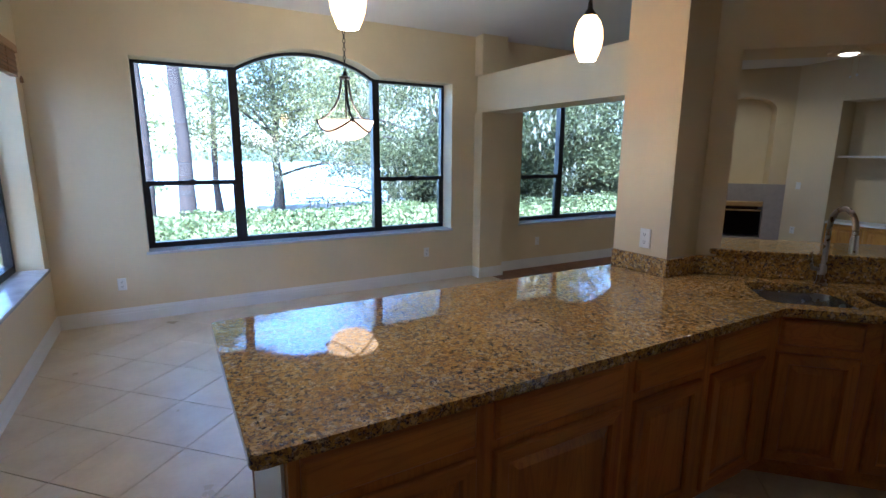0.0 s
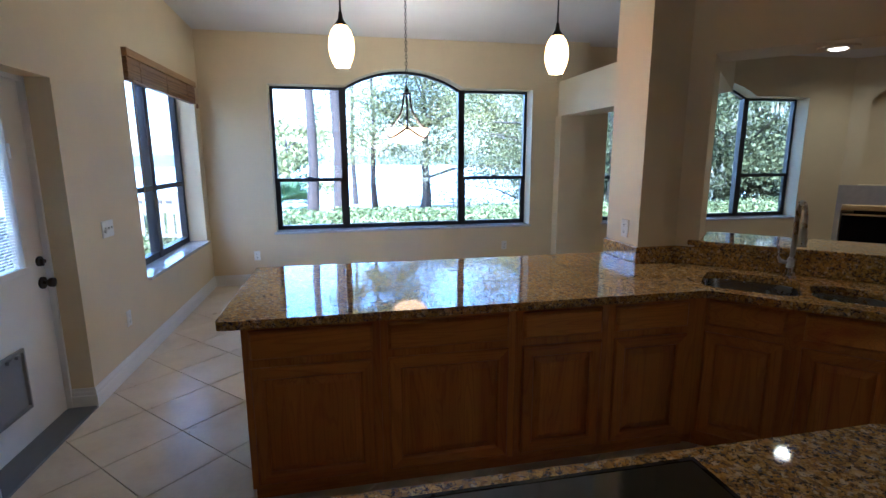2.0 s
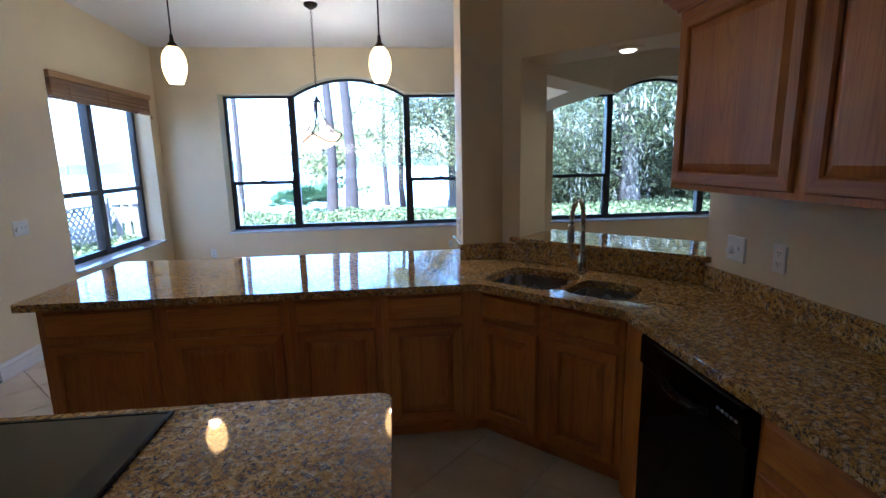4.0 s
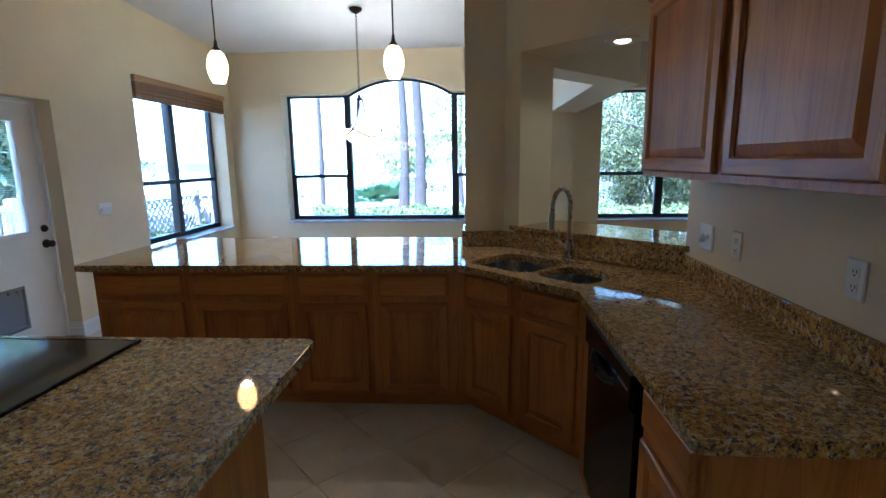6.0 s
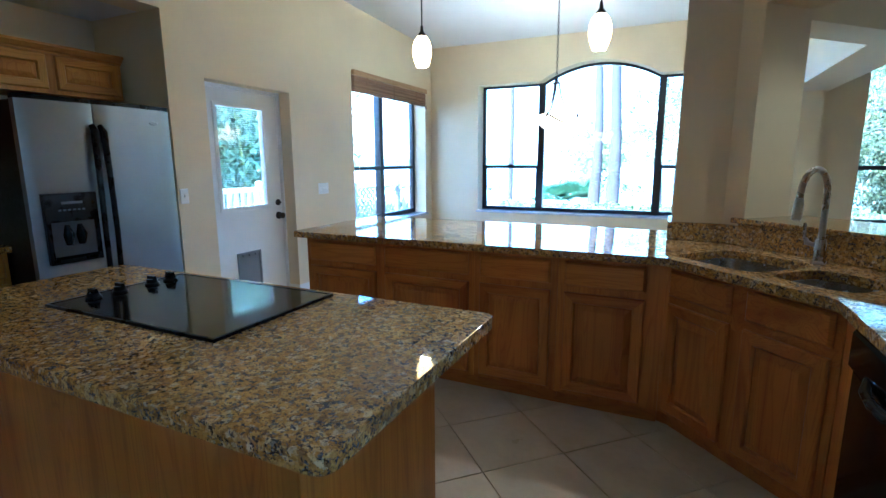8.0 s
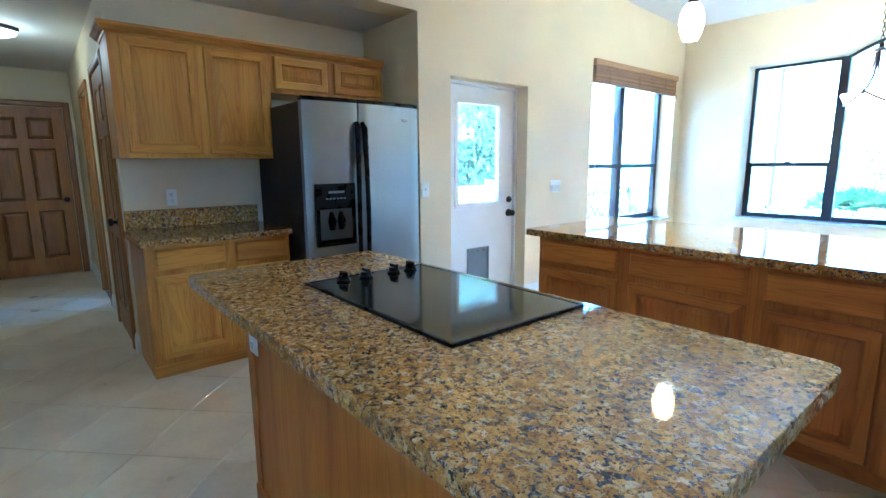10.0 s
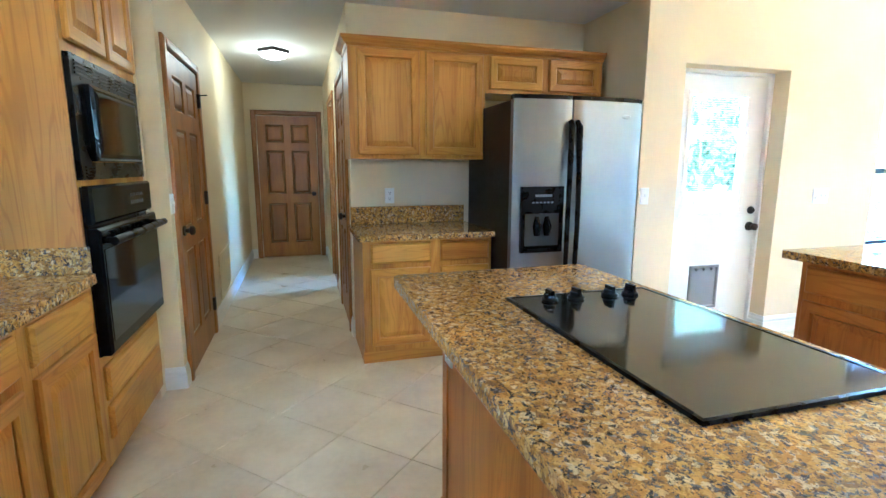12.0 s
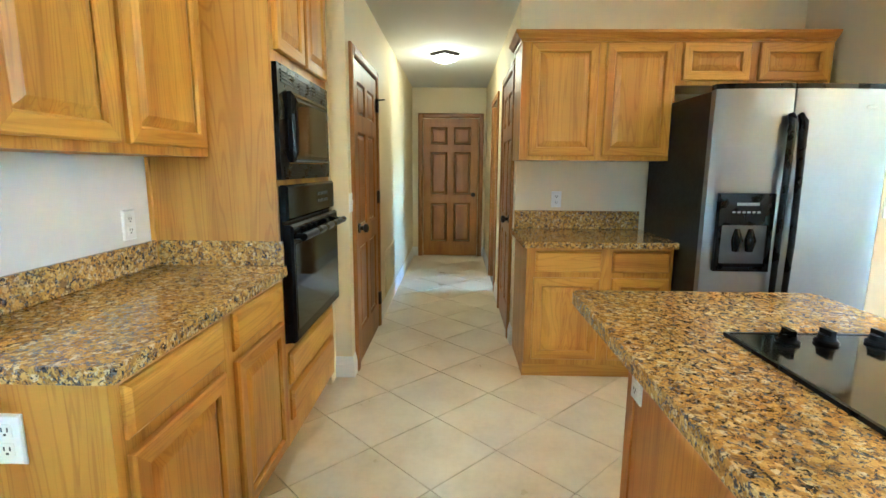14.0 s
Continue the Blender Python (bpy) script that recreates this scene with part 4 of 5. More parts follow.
single("alcove_worktop", slab(rounded([(-1.918, -0.545), (-1.25, -0.545), (-1.25, 0.386), (-1.918, 0.386)], 0.02, 4, {1, 2}), [], flatxy, 0.854, 0.892), GRANITE, "polished granite worktop beside the refrigerator", "worktop", bevel=0.009)
single("oven_run_worktop", slab(rounded([(0.72, -1.655), (-0.335, -1.655), (-0.335, -2.212), (0.72, -2.212)], 0.025, 4, {0}), [], flatxy, CZ0, CZ1), GRANITE, "polished granite worktop beside the oven cabinet", "worktop", bevel=0.011)


def splash(bm_, label):
    single("backsplash", bm_, GRANITE, label, "backsplash", bevel=0.004)


splash(boxes(((-1.917, -0.525, 0.893), (-1.897, 0.372, 1.025))), "granite backsplash strip against the cream wall")
splash(boxes(((-0.328, -2.213, 0.916), (0.72, -2.193, 1.02))), "granite backsplash strip against the pale wall")
splash(boxes(((-0.3355, -2.1925, 0.916), (-0.3285, -1.665, 1.02))), "granite backsplash strip against the oven cabinet")
splash(boxes(((3.408, -0.30, 0.916), (3.428, 1.20, 1.02))), "granite backsplash strip beside the sink")
splash(slab([(2.278, 2.072), (2.557, 2.072), (2.655, 1.975), (2.67, 1.99), (2.565, 2.092), (2.2985, 2.092), (2.2985, 2.47), (2.278, 2.47)], [], flatxy, 0.916, 1.02), "granite backsplash strip round the column")
splash(boxes(((U0 - 0.02, 0.002, 0.916), (U1 + 0.0, 0.022, 1.034)), xf=dx), "granite backsplash strip behind the sink")
single("bar_ledge", slab([(U0 - 0.06, 0.035), (U1 + 0.042, 0.035), (U1 + 0.02, 0.0), (U1 + 0.20, -0.44), (U0 + 0.002, -0.44), (U0 + 0.002, 0.001), (U0 - 0.06, 0.001)], [], lambda a, b, c: dx(a, b, c), 1.036, 1.066), GRANITE, "polished granite ledge in the pass-through", "ledge", bevel=0.008)

# island base
ib = thing("kitchen_island", (0.9, -0.08, 0), "reddish oak island cabinet under the granite top", "island")
part("body", boxes(((0.21, -0.405, 0.0), (1.625, 0.24, 0.874))), SHADE_OAK["z"], ib)
part("base_trim", boxes(((0.20, -0.417, 0.0), (1.637, 0.25, 0.085))), SHADE_OAK["x"], ib, bevel=0.004)
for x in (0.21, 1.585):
    part("corner_post", boxes(((x - 0.006, -0.411, 0.086), (x + 0.046, -0.38, 0.873))), SHADE_OAK["z"], ib)
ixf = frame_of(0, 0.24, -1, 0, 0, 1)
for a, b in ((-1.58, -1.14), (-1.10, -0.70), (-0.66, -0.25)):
    drawer_front(ib, ixf, a, b, *RZ, "x", SHADE_OAK)
    panel_door(ib, ixf, a, b, *DZ, "x", SHADE_OAK)

# cooktop
ck = thing("cooktop", (0.83, -0.03, 0.915), "black glass cooktop with four knobs set in granite", "cooktop")
part("glass_top", slab(rounded([(0.462, -0.270), (1.231, -0.270), (1.231, 0.215), (0.462, 0.215)], 0.012, 3), [], flatxy, 0.9155, 0.923), COOKGLASS, ck, bevel=0.002)
for a, b in (((0.455, -0.277), (1.238, -0.268)), ((0.455, 0.213), (1.238, 0.222)), ((0.455, -0.268), (0.464, 0.213)), ((1.229, -0.268), (1.238, 0.213))):
    part("trim", boxes(((*a, 0.9152), (*b, 0.9245))), BLACKSATIN, ck)
for y in (-0.165, -0.075, 0.045, 0.12):
    bm = lathe(bmesh.new(), [(0.026, 0), (0.026, 0.006), (0.020, 0.010), (0.018, 0.022), (0.0, 0.023)], (0.525, y, 0.9235), 20)
    box(bm, (0.506, y - 0.006, 0.944), (0.544, y + 0.006, 0.957))
    part("knob", bm, BLACKSATIN, ck, smooth=True)


# sink and faucet
def bowl_mesh(outline, zs):
    bm, last = bmesh.new(), None
    c = sum((Vector(p) for p in outline), Vector((0, 0))) / len(outline)
    for grow, z in zs:
        now = [bm.verts.new((c.x + (p[0] - c.x) * grow, c.y + (p[1] - c.y) * grow, z)) for p in outline]
        if last:
            for k in range(len(now)):
                bm.faces.new((last[k], last[(k + 1) % len(now)], now[(k + 1) % len(now)], now[k]))
        last = now
    bm.faces.new(last)
    return bm, c


sink = thing("kitchen_sink", (*diag(0.95, 2.93), 0.87), "double-bowl stainless undermount sink in granite", "sink")
for o in BOWLS:
    bm, c = bowl_mesh(o, ((1.06, 0.8745), (0.985, 0.874), (0.97, 0.85), (0.93, 0.71), (0.86, 0.69)))
    b = part("bowl", bm, SINKSTEEL, sink, smooth=True)
    part("drain", lathe(bmesh.new(), [(0.045, 0.002), (0.035, 0.004), (0.02, 0.001), (0.0, 0.001)], (c.x, c.y, 0.69), 18), NICKEL, b)
fau = thing("faucet", (*diag(0.945, 3.18), 0.915), "brushed nickel gooseneck faucet with side lever", "faucet")
fc = diag(0.945, 3.18)
part("base", lathe(bmesh.new(), [(0.030, 0.0), (0.030, 0.008), (0.024, 0.014), (0.022, 0.10), (0.018, 0.112), (0.0, 0.113)], (fc[0], fc[1], 0.9155), 20), NICKEL, fau, smooth=True)
way = Vector((-0.62, -0.78))
pts = [(fc[0], fc[1], 1.0), (fc[0], fc[1], 1.22)]
for k in range(1, 13):
    a = math.pi * k / 12
    r = 0.105 * (1 - math.cos(a))
    pts.append((fc[0] + way.x * r, fc[1] + way.y * r, 1.235 + 0.105 * math.sin(a)))
pts.append((fc[0] + way.x * 0.212, fc[1] + way.y * 0.212, 1.205))
part("spout", tube(bmesh.new(), pts, 0.0135, 14), NICKEL, fau, smooth=True)
e = pts[-1]
part("spray_head", tube(bmesh.new(), [(e[0], e[1], e[2] + 0.012), (e[0], e[1], e[2] - 0.01), (e[0] + way.x * 0.006, e[1] + way.y * 0.006, e[2] - 0.075), (e[0] + way.x * 0.007, e[1] + way.y * 0.007, e[2] - 0.082)], [0.016, 0.019, 0.020, 0.014], 14), NICKEL, fau, smooth=True)
part("lever", tube(bmesh.new(), [(fc[0] - 0.02, fc[1] + 0.01, 1.0), (fc[0] - 0.045, fc[1] + 0.03, 1.005), (fc[0] - 0.055, fc[1] + 0.035, 1.03), (fc[0] - 0.06, fc[1] + 0.038, 1.095)], [0.012, 0.012, 0.008, 0.006], 10), NICKEL, fau, smooth=True)

# refrigerator
rf = frame_of(-1.06, 0, 0, 1, 1, 0)
fr_ = thing("refrigerator", (-1.4, 0.85, 0), "side-by-side stainless refrigerator with black sides and dispenser", "refrigerator")
F0, FM, F1 = 0.39, 0.775, 1.305
part("body", boxes(((F0 + 0.005, -0.80, 0.02), (F1 - 0.005, -0.002, 1.735)), xf=rf), FRIDGESIDE, fr_, "black textured cabinet", bevel=0.006)


def bowed(u0, u1, z0, z1, holes=()):
    """A door skin that bows outward along its width."""
    bm = bmesh.new()
    n = 12
    cols = []
    for i in range(n + 1):
        u = u0 + (u1 - u0) * i / n
        d = 0.055 + 0.035 * (1 - ((u - (F0 + F1) / 2) / ((F1 - F0) / 2)) ** 2)
        if i in (0, n):
            d -= 0.008
        cols.append([bm.verts.new(rf(u, 0.0, z0)), bm.verts.new(rf(u, d, z0)), bm.verts.new(rf(u, d, z1)), bm.verts.new(rf(u, 0.0, z1))])
    for a, b in zip(cols, cols[1:]):
        for k in range(4):
            bm.faces.new((a[k], b[k], b[(k + 1) % 4], a[(k + 1) % 4]))
    bm.faces.new(cols[0])
    bm.faces.new(cols[-1])
    return bm


for u0, u1 in ((F0, FM - 0.004), (FM + 0.004, F1)):
    d = part("door", bowed(u0, u1, 0.10, 1.735), STEEL, fr_, "brushed stainless door", smooth=True)
    part("top_cap", bowed(u0, u1, 1.736, 1.762), BLACKSATIN, d)
part("kick_grille", boxes(((F0, -0.02, 0.01), (F1, 0.03, 0.09)), xf=rf), BLACKSATIN, fr_)
for u, s in ((FM - 0.032, -1), (FM + 0.032, 1)):
    bm = tube(bmesh.new(), [rf(u, 0.10, 0.50), rf(u, 0.122, 0.54), rf(u + s * 0.004, 0.13, 0.95), rf(u, 0.13, 1.30), rf(u - s * 0.006, 0.125, 1.57), rf(u - s * 0.008, 0.10, 1.605)], [0.012, 0.016, 0.017, 0.018, 0.022, 0.017], 10)
    part("handle", bm, BLACKSATIN, fr_, "black bar handle", smooth=True)
disp = part("dispenser", slab([(0.435, 0.785), (0.725, 0.785), (0.725, 1.205), (0.435, 1.205)], [[(0.46, 0.815), (0.70, 0.815), (0.70, 1.035), (0.46, 1.035)]], lambda a, b, c: rf(a, c, b), 0.07, 0.102), BLACKSATIN, fr_, "black ice and water dispenser", bevel=0.004)
part("cavity", boxes(((0.45, 0.074, 0.805), (0.71, 0.0895, 1.045)), xf=rf), SLOT, disp)
part("drip_tray", boxes(((0.465, 0.088, 0.815), (0.695, 0.115, 0.83)), xf=rf), BLACK, disp)
for u in (0.545, 0.615):
    part("paddle", tube(bmesh.new(), [rf(u, 0.09, 1.015), rf(u, 0.10, 0.955), rf(u, 0.095, 0.895)], [0.012, 0.03, 0.018], 10), BLACK, disp, smooth=True)
for i in range(6):
    part("button", boxes(((0.505 + i * 0.026, 0.10, 1.10), (0.52 + i * 0.026, 0.1045, 1.11)), xf=rf), DIMPLASTIC, disp)
part("display", boxes(((0.525, 0.10, 1.14), (0.64, 0.1045, 1.155)), xf=rf), DIMPLASTIC, disp)
bm = bmesh.new()
rims = [[bm.verts.new(rf(1.17 + 0.033 * g * math.cos(a), d, 1.645 + 0.013 * g * math.sin(a))) for a in [math.pi * k / 10 for k in range(20)]] for g, d in ((1.0, 0.06), (1.0, 0.0735), (0.85, 0.0775))]
for a, b in zip(rims, rims[1:]):
    for k in range(20):
        bm.faces.new((a[k - 1], a[k], b[k], b[k - 1]))
bm.faces.new(rims[-1])
part("badge", bm, STEEL, fr_)

# ---- lamps ----
PENDANT = glowing("pendant_glass", (1.0, 0.47, 0.11), 1.0)
BOWLGLASS = glowing("alabaster_glass", (1.0, 0.55, 0.23), 0.45)
HALLGLASS = glowing("hall_lamp_glass", (1.0, 0.80, 0.50), 0.3)
CANGLASS = glowing("downlight_lens", (1.0, 0.78, 0.5), 0.6)


def pendant(x, y, zb):
    p = thing("pendant_lamp", (x, y, zb), "small glowing glass pendant on a dark rod", "pendant lamp", "pendants over the peninsula")
    part("shade", lathe(bmesh.new(), [(0.040, 0.0), (0.052, 0.02), (0.066, 0.06), (0.072, 0.10), (0.068, 0.15), (0.054, 0.19), (0.034, 0.215)], (x, y, zb), 24), PENDANT, p, "frosted white glass", smooth=True)
    part("socket", lathe(bmesh.new(), [(0.036, 0.205), (0.032, 0.225), (0.014, 0.25), (0.009, 0.29), (0.0, 0.292)], (x, y, zb), 16), IRON, p, smooth=True)
    part("rod", tube(bmesh.new(), [(x, y, zb + 0.28), (x, y, roof_z(y) - 0.01)], 0.005, 8), IRON, p)
    part("canopy", lathe(bmesh.new(), [(0.012, -0.045), (0.05, -0.03), (0.062, -0.008), (0.062, 0.004)], (x, y, roof_z(y)), 20), IRON, p, smooth=True)
    lamp("pendant_bulb", "POINT", (x, y, zb + 0.035), 0.8, (1.0, 0.75, 0.45), 0.02)


pendant(0.52, 2.303, 2.08)
pendant(1.80, 2.303, 2.08)

CX, CY = 1.12, 4.158
ch = thing("chandelier", (CX, CY, 1.70), "dark iron bowl chandelier with alabaster glass on a chain", "chandelier")
part("bowl", lathe(bmesh.new(), [(0.0, 0.0), (0.07, 0.006), (0.13, 0.03), (0.18, 0.075), (0.205, 0.125), (0.215, 0.15), (0.208, 0.15), (0.195, 0.12), (0.17, 0.08), (0.12, 0.04), (0.0, 0.015)], (CX, CY, 1.70), 36), BOWLGLASS, ch, "cream alabaster glass bowl", smooth=True)
lamp("chandelier_bulb", "POINT", (CX, CY, 1.81), 2.4, (1.0, 0.78, 0.5), 0.05)
for k in range(3):
    a = 2 * math.pi * k / 3 + 0.4
    c, s = math.cos(a), math.sin(a)
    prof = [(0.03, 0.47), (0.04, 0.40), (0.055, 0.33), (0.09, 0.26), (0.14, 0.205), (0.20, 0.165), (0.235, 0.15), (0.240, 0.165)]
    part("arm", tube(bmesh.new(), [(CX + r * c, CY + r * s, 1.70 + z) for r, z in prof], 0.009, 8), IRON, ch, smooth=True)
    b = a + 2 * math.pi / 3
    arc = []
    for i in range(11):
        t_ = i / 10
        g = a + (b - a) * t_
        dip = 4 * t_ * (1 - t_)
        arc.append((CX + (0.225 - 0.045 * dip) * math.cos(g), CY + (0.225 - 0.045 * dip) * math.sin(g), 1.85 - 0.085 * dip))
    part("swag", tube(bmesh.new(), arc, 0.008, 8), IRON, ch, smooth=True)
    part("finial", lathe(bmesh.new(), [(0.0, -0.025), (0.009, -0.012), (0.006, 0.0), (0.011, 0.012), (0.0, 0.02)], (CX + 0.236 * c, CY + 0.236 * s, 1.845), 10), IRON, ch, smooth=True)
part("stem", tube(bmesh.new(), [(CX, CY, 1.84), (CX, CY, 2.20)], 0.006, 8), IRON, ch)
part("hub", lathe(bmesh.new(), [(0.0, 0.455), (0.04, 0.462), (0.045, 0.475), (0.02, 0.49), (0.014, 0.52), (0.0, 0.525)], (CX, CY, 1.70), 18), IRON, ch, smooth=True)
z, i, top = 2.225, 0, roof_z(CY) - 0.05
while z < top:
    ring = []
    for k in range(11):
        a = 2 * math.pi * k / 10
        u = 0.010 * math.cos(a)
        ring.append((CX + (u if i % 2 else 0), CY + (0 if i % 2 else u), z + 0.019 * math.sin(a)))
    part("chain_link", tube(bmesh.new(), ring, 0.003, 5, False), IRON, ch)
    z, i = z + 0.031, i + 1
part("canopy", lathe(bmesh.new(), [(0.0, -0.055), (0.02, -0.05), (0.06, -0.025), (0.068, -0.005), (0.068, 0.006)], (CX, CY, roof_z(CY)), 22), IRON, ch, smooth=True)

hl = thing("hall_ceiling_lamp", (-3.545, -1.08, 2.47), "glowing square glass ceiling lamp with bronze rim", "ceiling lamp")
turned = lambda u, d, z: (-3.545 + (u - d) * 0.70710678, -1.08 + (u + d) * 0.70710678, z)
part("base", rings(bmesh.new(), [(-0.105, 0.105, -0.105, 0.105, 2.469), (-0.105, 0.105, -0.105, 0.105, 2.443), (-0.099, 0.099, -0.099, 0.099, 2.437)], lambda u, d, z: turned(u, z, d)), IRON, hl, "dark bronze rim")
part("diffuser", rings(bmesh.new(), [(-0.098, 0.098, -0.098, 0.098, 2.437), (-0.096, 0.096, -0.096, 0.096, 2.420), (-0.08, 0.08, -0.08, 0.08, 2.394), (-0.045, 0.045, -0.045, 0.045, 2.378)], lambda u, d, z: turned(u, z, d)), HALLGLASS, hl, "white glass", smooth=True)
lamp("hall_bulb", "POINT", (-3.545, -1.08, 2.30), 0.17, (1.0, 0.80, 0.5), 0.1)


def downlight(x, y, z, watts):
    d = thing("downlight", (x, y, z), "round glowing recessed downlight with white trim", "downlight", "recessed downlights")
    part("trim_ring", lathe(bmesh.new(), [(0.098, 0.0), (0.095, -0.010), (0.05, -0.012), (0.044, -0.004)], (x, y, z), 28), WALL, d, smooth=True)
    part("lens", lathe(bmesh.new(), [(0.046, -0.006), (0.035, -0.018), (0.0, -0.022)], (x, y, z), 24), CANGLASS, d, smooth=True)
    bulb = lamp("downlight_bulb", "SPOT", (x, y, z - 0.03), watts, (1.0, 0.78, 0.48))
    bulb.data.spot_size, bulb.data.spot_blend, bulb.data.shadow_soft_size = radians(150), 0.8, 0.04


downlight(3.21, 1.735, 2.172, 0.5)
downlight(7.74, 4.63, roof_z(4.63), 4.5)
# extra downlight out of view, added to brighten the family room
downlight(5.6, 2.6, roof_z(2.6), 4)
# unseen downlight, added as warm fill for the kitchen
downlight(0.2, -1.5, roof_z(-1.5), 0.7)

fan = thing("ceiling_fan", (7.2, 3.3, 3.09), "ceiling fan with a light and two pull chains", "fan")
part("housing", lathe(bmesh.new(), [(0.06, 0.0), (0.05, -0.06), (0.11, -0.10), (0.12, -0.18), (0.06, -0.22), (0.0, -0.22)], (7.2, 3.3, 3.09), 20), WHITE, fan, smooth=True)
for k in range(5):
    a = 2 * math.pi * k / 5 + 0.3
    c, s = math.cos(a), math.sin(a)
    part("blade", boxes(((0.14, -0.065, 2.95), (0.66, 0.065, 2.96)), xf=lambda u, d, z: (7.2 + u * c - d * s, 3.3 + u * s + d * c, z + 0.12 * d)), WHITE, fan)
for dxx in (-0.05, 0.06):
    part("pull_chain", tube(bmesh.new(), [(7.2 + dxx, 3.3 + dxx, 2.88), (7.2 + dxx, 3.3 + dxx, 2.58)], 0.003, 5), BRASS, fan)
    part("chain_bob", lathe(bmesh.new(), [(0.0, 0.0), (0.012, -0.012), (0.012, -0.03), (0.0, -0.04)], (7.2 + dxx, 3.3 + dxx, 2.585), 8), WHITE, fan)


# ---- wall plates ----
def plate(kind, xf, u, z, gangs=1, label=""):
    w, h = 0.036 + 0.023 * (gangs - 1) + 0.0, 0.058
    p = thing("outlet" if kind == "outlet" else "light_switch", xf(u, 0, z), label, "outlet" if kind == "outlet" else "switch")
    part("cover_plate", rings(bmesh.new(), [(u - w, u + w, z - h, z + h, 0.0), (u - w, u + w, z - h, z + h, 0.004), (u - w + 0.004, u + w - 0.004, z - h + 0.004, z + h - 0.004, 0.0075)], xf), PLATE, p)
    if kind == "outlet":
        for s in (-0.022, 0.022):
            f = part("socket", rings(bmesh.new(), [(u - 0.016, u + 0.016, z + s - 0.015, z + s + 0.015, 0.007), (u - 0.015, u + 0.015, z + s - 0.014, z + s + 0.014, 0.0095)], xf), PLATE, p)
            for k in (-0.007, 0.006):
                part("slot", boxes(((u + k - 0.0015, 0.0094, z + s - 0.002), (u + k + 0.0015, 0.0101, z + s + 0.008)), xf=xf), SLOT, f)
            part("slot", boxes(((u - 0.003, 0.0094, z + s - 0.011), (u + 0.003, 0.0101, z + s - 0.006)), xf=xf), SLOT, f)
    else:
        for g in range(gangs):
            c = u + (g - (gangs - 1) / 2) * 0.046
            part("toggle", boxes(((c - 0.005, 0.007, z - 0.004), (c + 0.005, 0.018, z + 0.014)), xf=xf), PLATE, p, bevel=0.002)
    return p


north = frame_of(0, N, -1, 0, 0, -1)
west = frame_of(W, 0, 0, 1, 1, 0)
plate("outlet", north, 0.60, 0.37, label="white duplex outlet low on the cream wall")
plate("outlet", north, -2.645, 0.38, label="white duplex outlet low on the cream wall")
plate("outlet", north, -4.45, 0.38, label="white duplex outlet low on the family room wall")
sw4 = plate("switch", west, 3.12, 1.10, 3, "white three-gang switch plate with a dimmer knob")
part("dimmer_knob", tube(bmesh.new(), [(W + 0.007, 3.065, 1.09), (W + 0.024, 3.065, 1.09)], 0.014, 14), PLATE, sw4, smooth=True)
plate("switch", west, 1.452, 1.123, 1, "white light switch beside the back door")
plate("outlet", west, 3.27, 0.40, label="white duplex outlet low on the cream wall")
plate("outlet", frame_of(2.30, 0, 0, 1, -1, 0), 2.245, 1.118, label="white outlet on the column above the granite")
eastp = frame_of(E, 0, 0, 1, -1, 0)
du = plate("switch", eastp, 1.01, 1.14, 2, "white switch plate with a dimmer knob above the counter")
part("dimmer_knob", tube(bmesh.new(), [eastp(1.03, 0.007, 1.13), eastp(1.03, 0.03, 1.13)], 0.016, 14), PLATE, du, smooth=True)
plate("outlet", eastp, 0.75, 1.145, label="white duplex outlet above the counter")
plate("outlet", eastp, 0.12, 1.158, label="white duplex outlet above the end of the sink counter")
plate("outlet", frame_of(ALC, 0, 0, 1, 1, 0), -0.225, 1.105, label="white duplex outlet above the granite backsplash")
plate("outlet", frame_of(0, S, 1, 0, 0, 1), -0.19, 1.10, label="white duplex outlet above the oven-side counter")
plate("outlet", frame_of(0.70, 0, 0, -1, 1, 0), 1.912, 0.742, label="white duplex outlet on the cabinet end")
plate("outlet", frame_of(0, -0.405, 1, 0, 0, -1), 0.27, 0.70, label="white outlet on the oak island end")
plate("switch", frame_of(0, HALL_S, -1, 0, 0, 1), 1.333, 1.11, 1, "white light switch at the hallway corner")
plate("switch", frame_of(FE, 0, 0, 1, -1, 0), 4.60, 1.12, 1, "white light switch beside the fireplace")
plate("outlet", frame_of(FE, 0, 0, 1, -1, 0), 4.60, 0.37, label="white outlet beside the fireplace")

vent = thing("wall_vent", (-3.1, HALL_S, 0.2), "cream painted return air grille low on the wall", "vent")
part("frame", slab([(-3.40, 0.16), (-2.75, 0.16), (-2.75, 0.56), (-3.40, 0.56)], [[(-3.37, 0.19), (-2.78, 0.19), (-2.78, 0.53), (-3.37, 0.53)]], facing_y, HALL_S + 0.001, HALL_S + 0.012), WALL, vent)
part("backing", boxes(((-3.37, HALL_S + 0.001, 0.19), (-2.78, HALL_S + 0.003, 0.53))), SLOT, vent)
for i in range(16):
    part("slat", boxes(((-3.37, HALL_S + 0.003, 0.195 + i * 0.021), (-2.78, HALL_S + 0.010, 0.207 + i * 0.021))), WALL, vent)

# family room niche: cabinet, shelves
nc = thing("niche_cabinet", (FE + 0.2, 3.15, 0), "low white-topped oak cabinet in the niche", "cabinet")
nx = frame_of(FE + 0.03, 0, 0, -1, -1, 0)
part("body", boxes(((-4.14, -0.40, 0.0), (-2.16, 0.0, 0.55)), xf=nx), OAK["z"], nc)
part("top", boxes(((-4.14, -0.40, 0.551), (-2.16, 0.04, 0.585)), xf=nx), WHITE, nc, "white top")
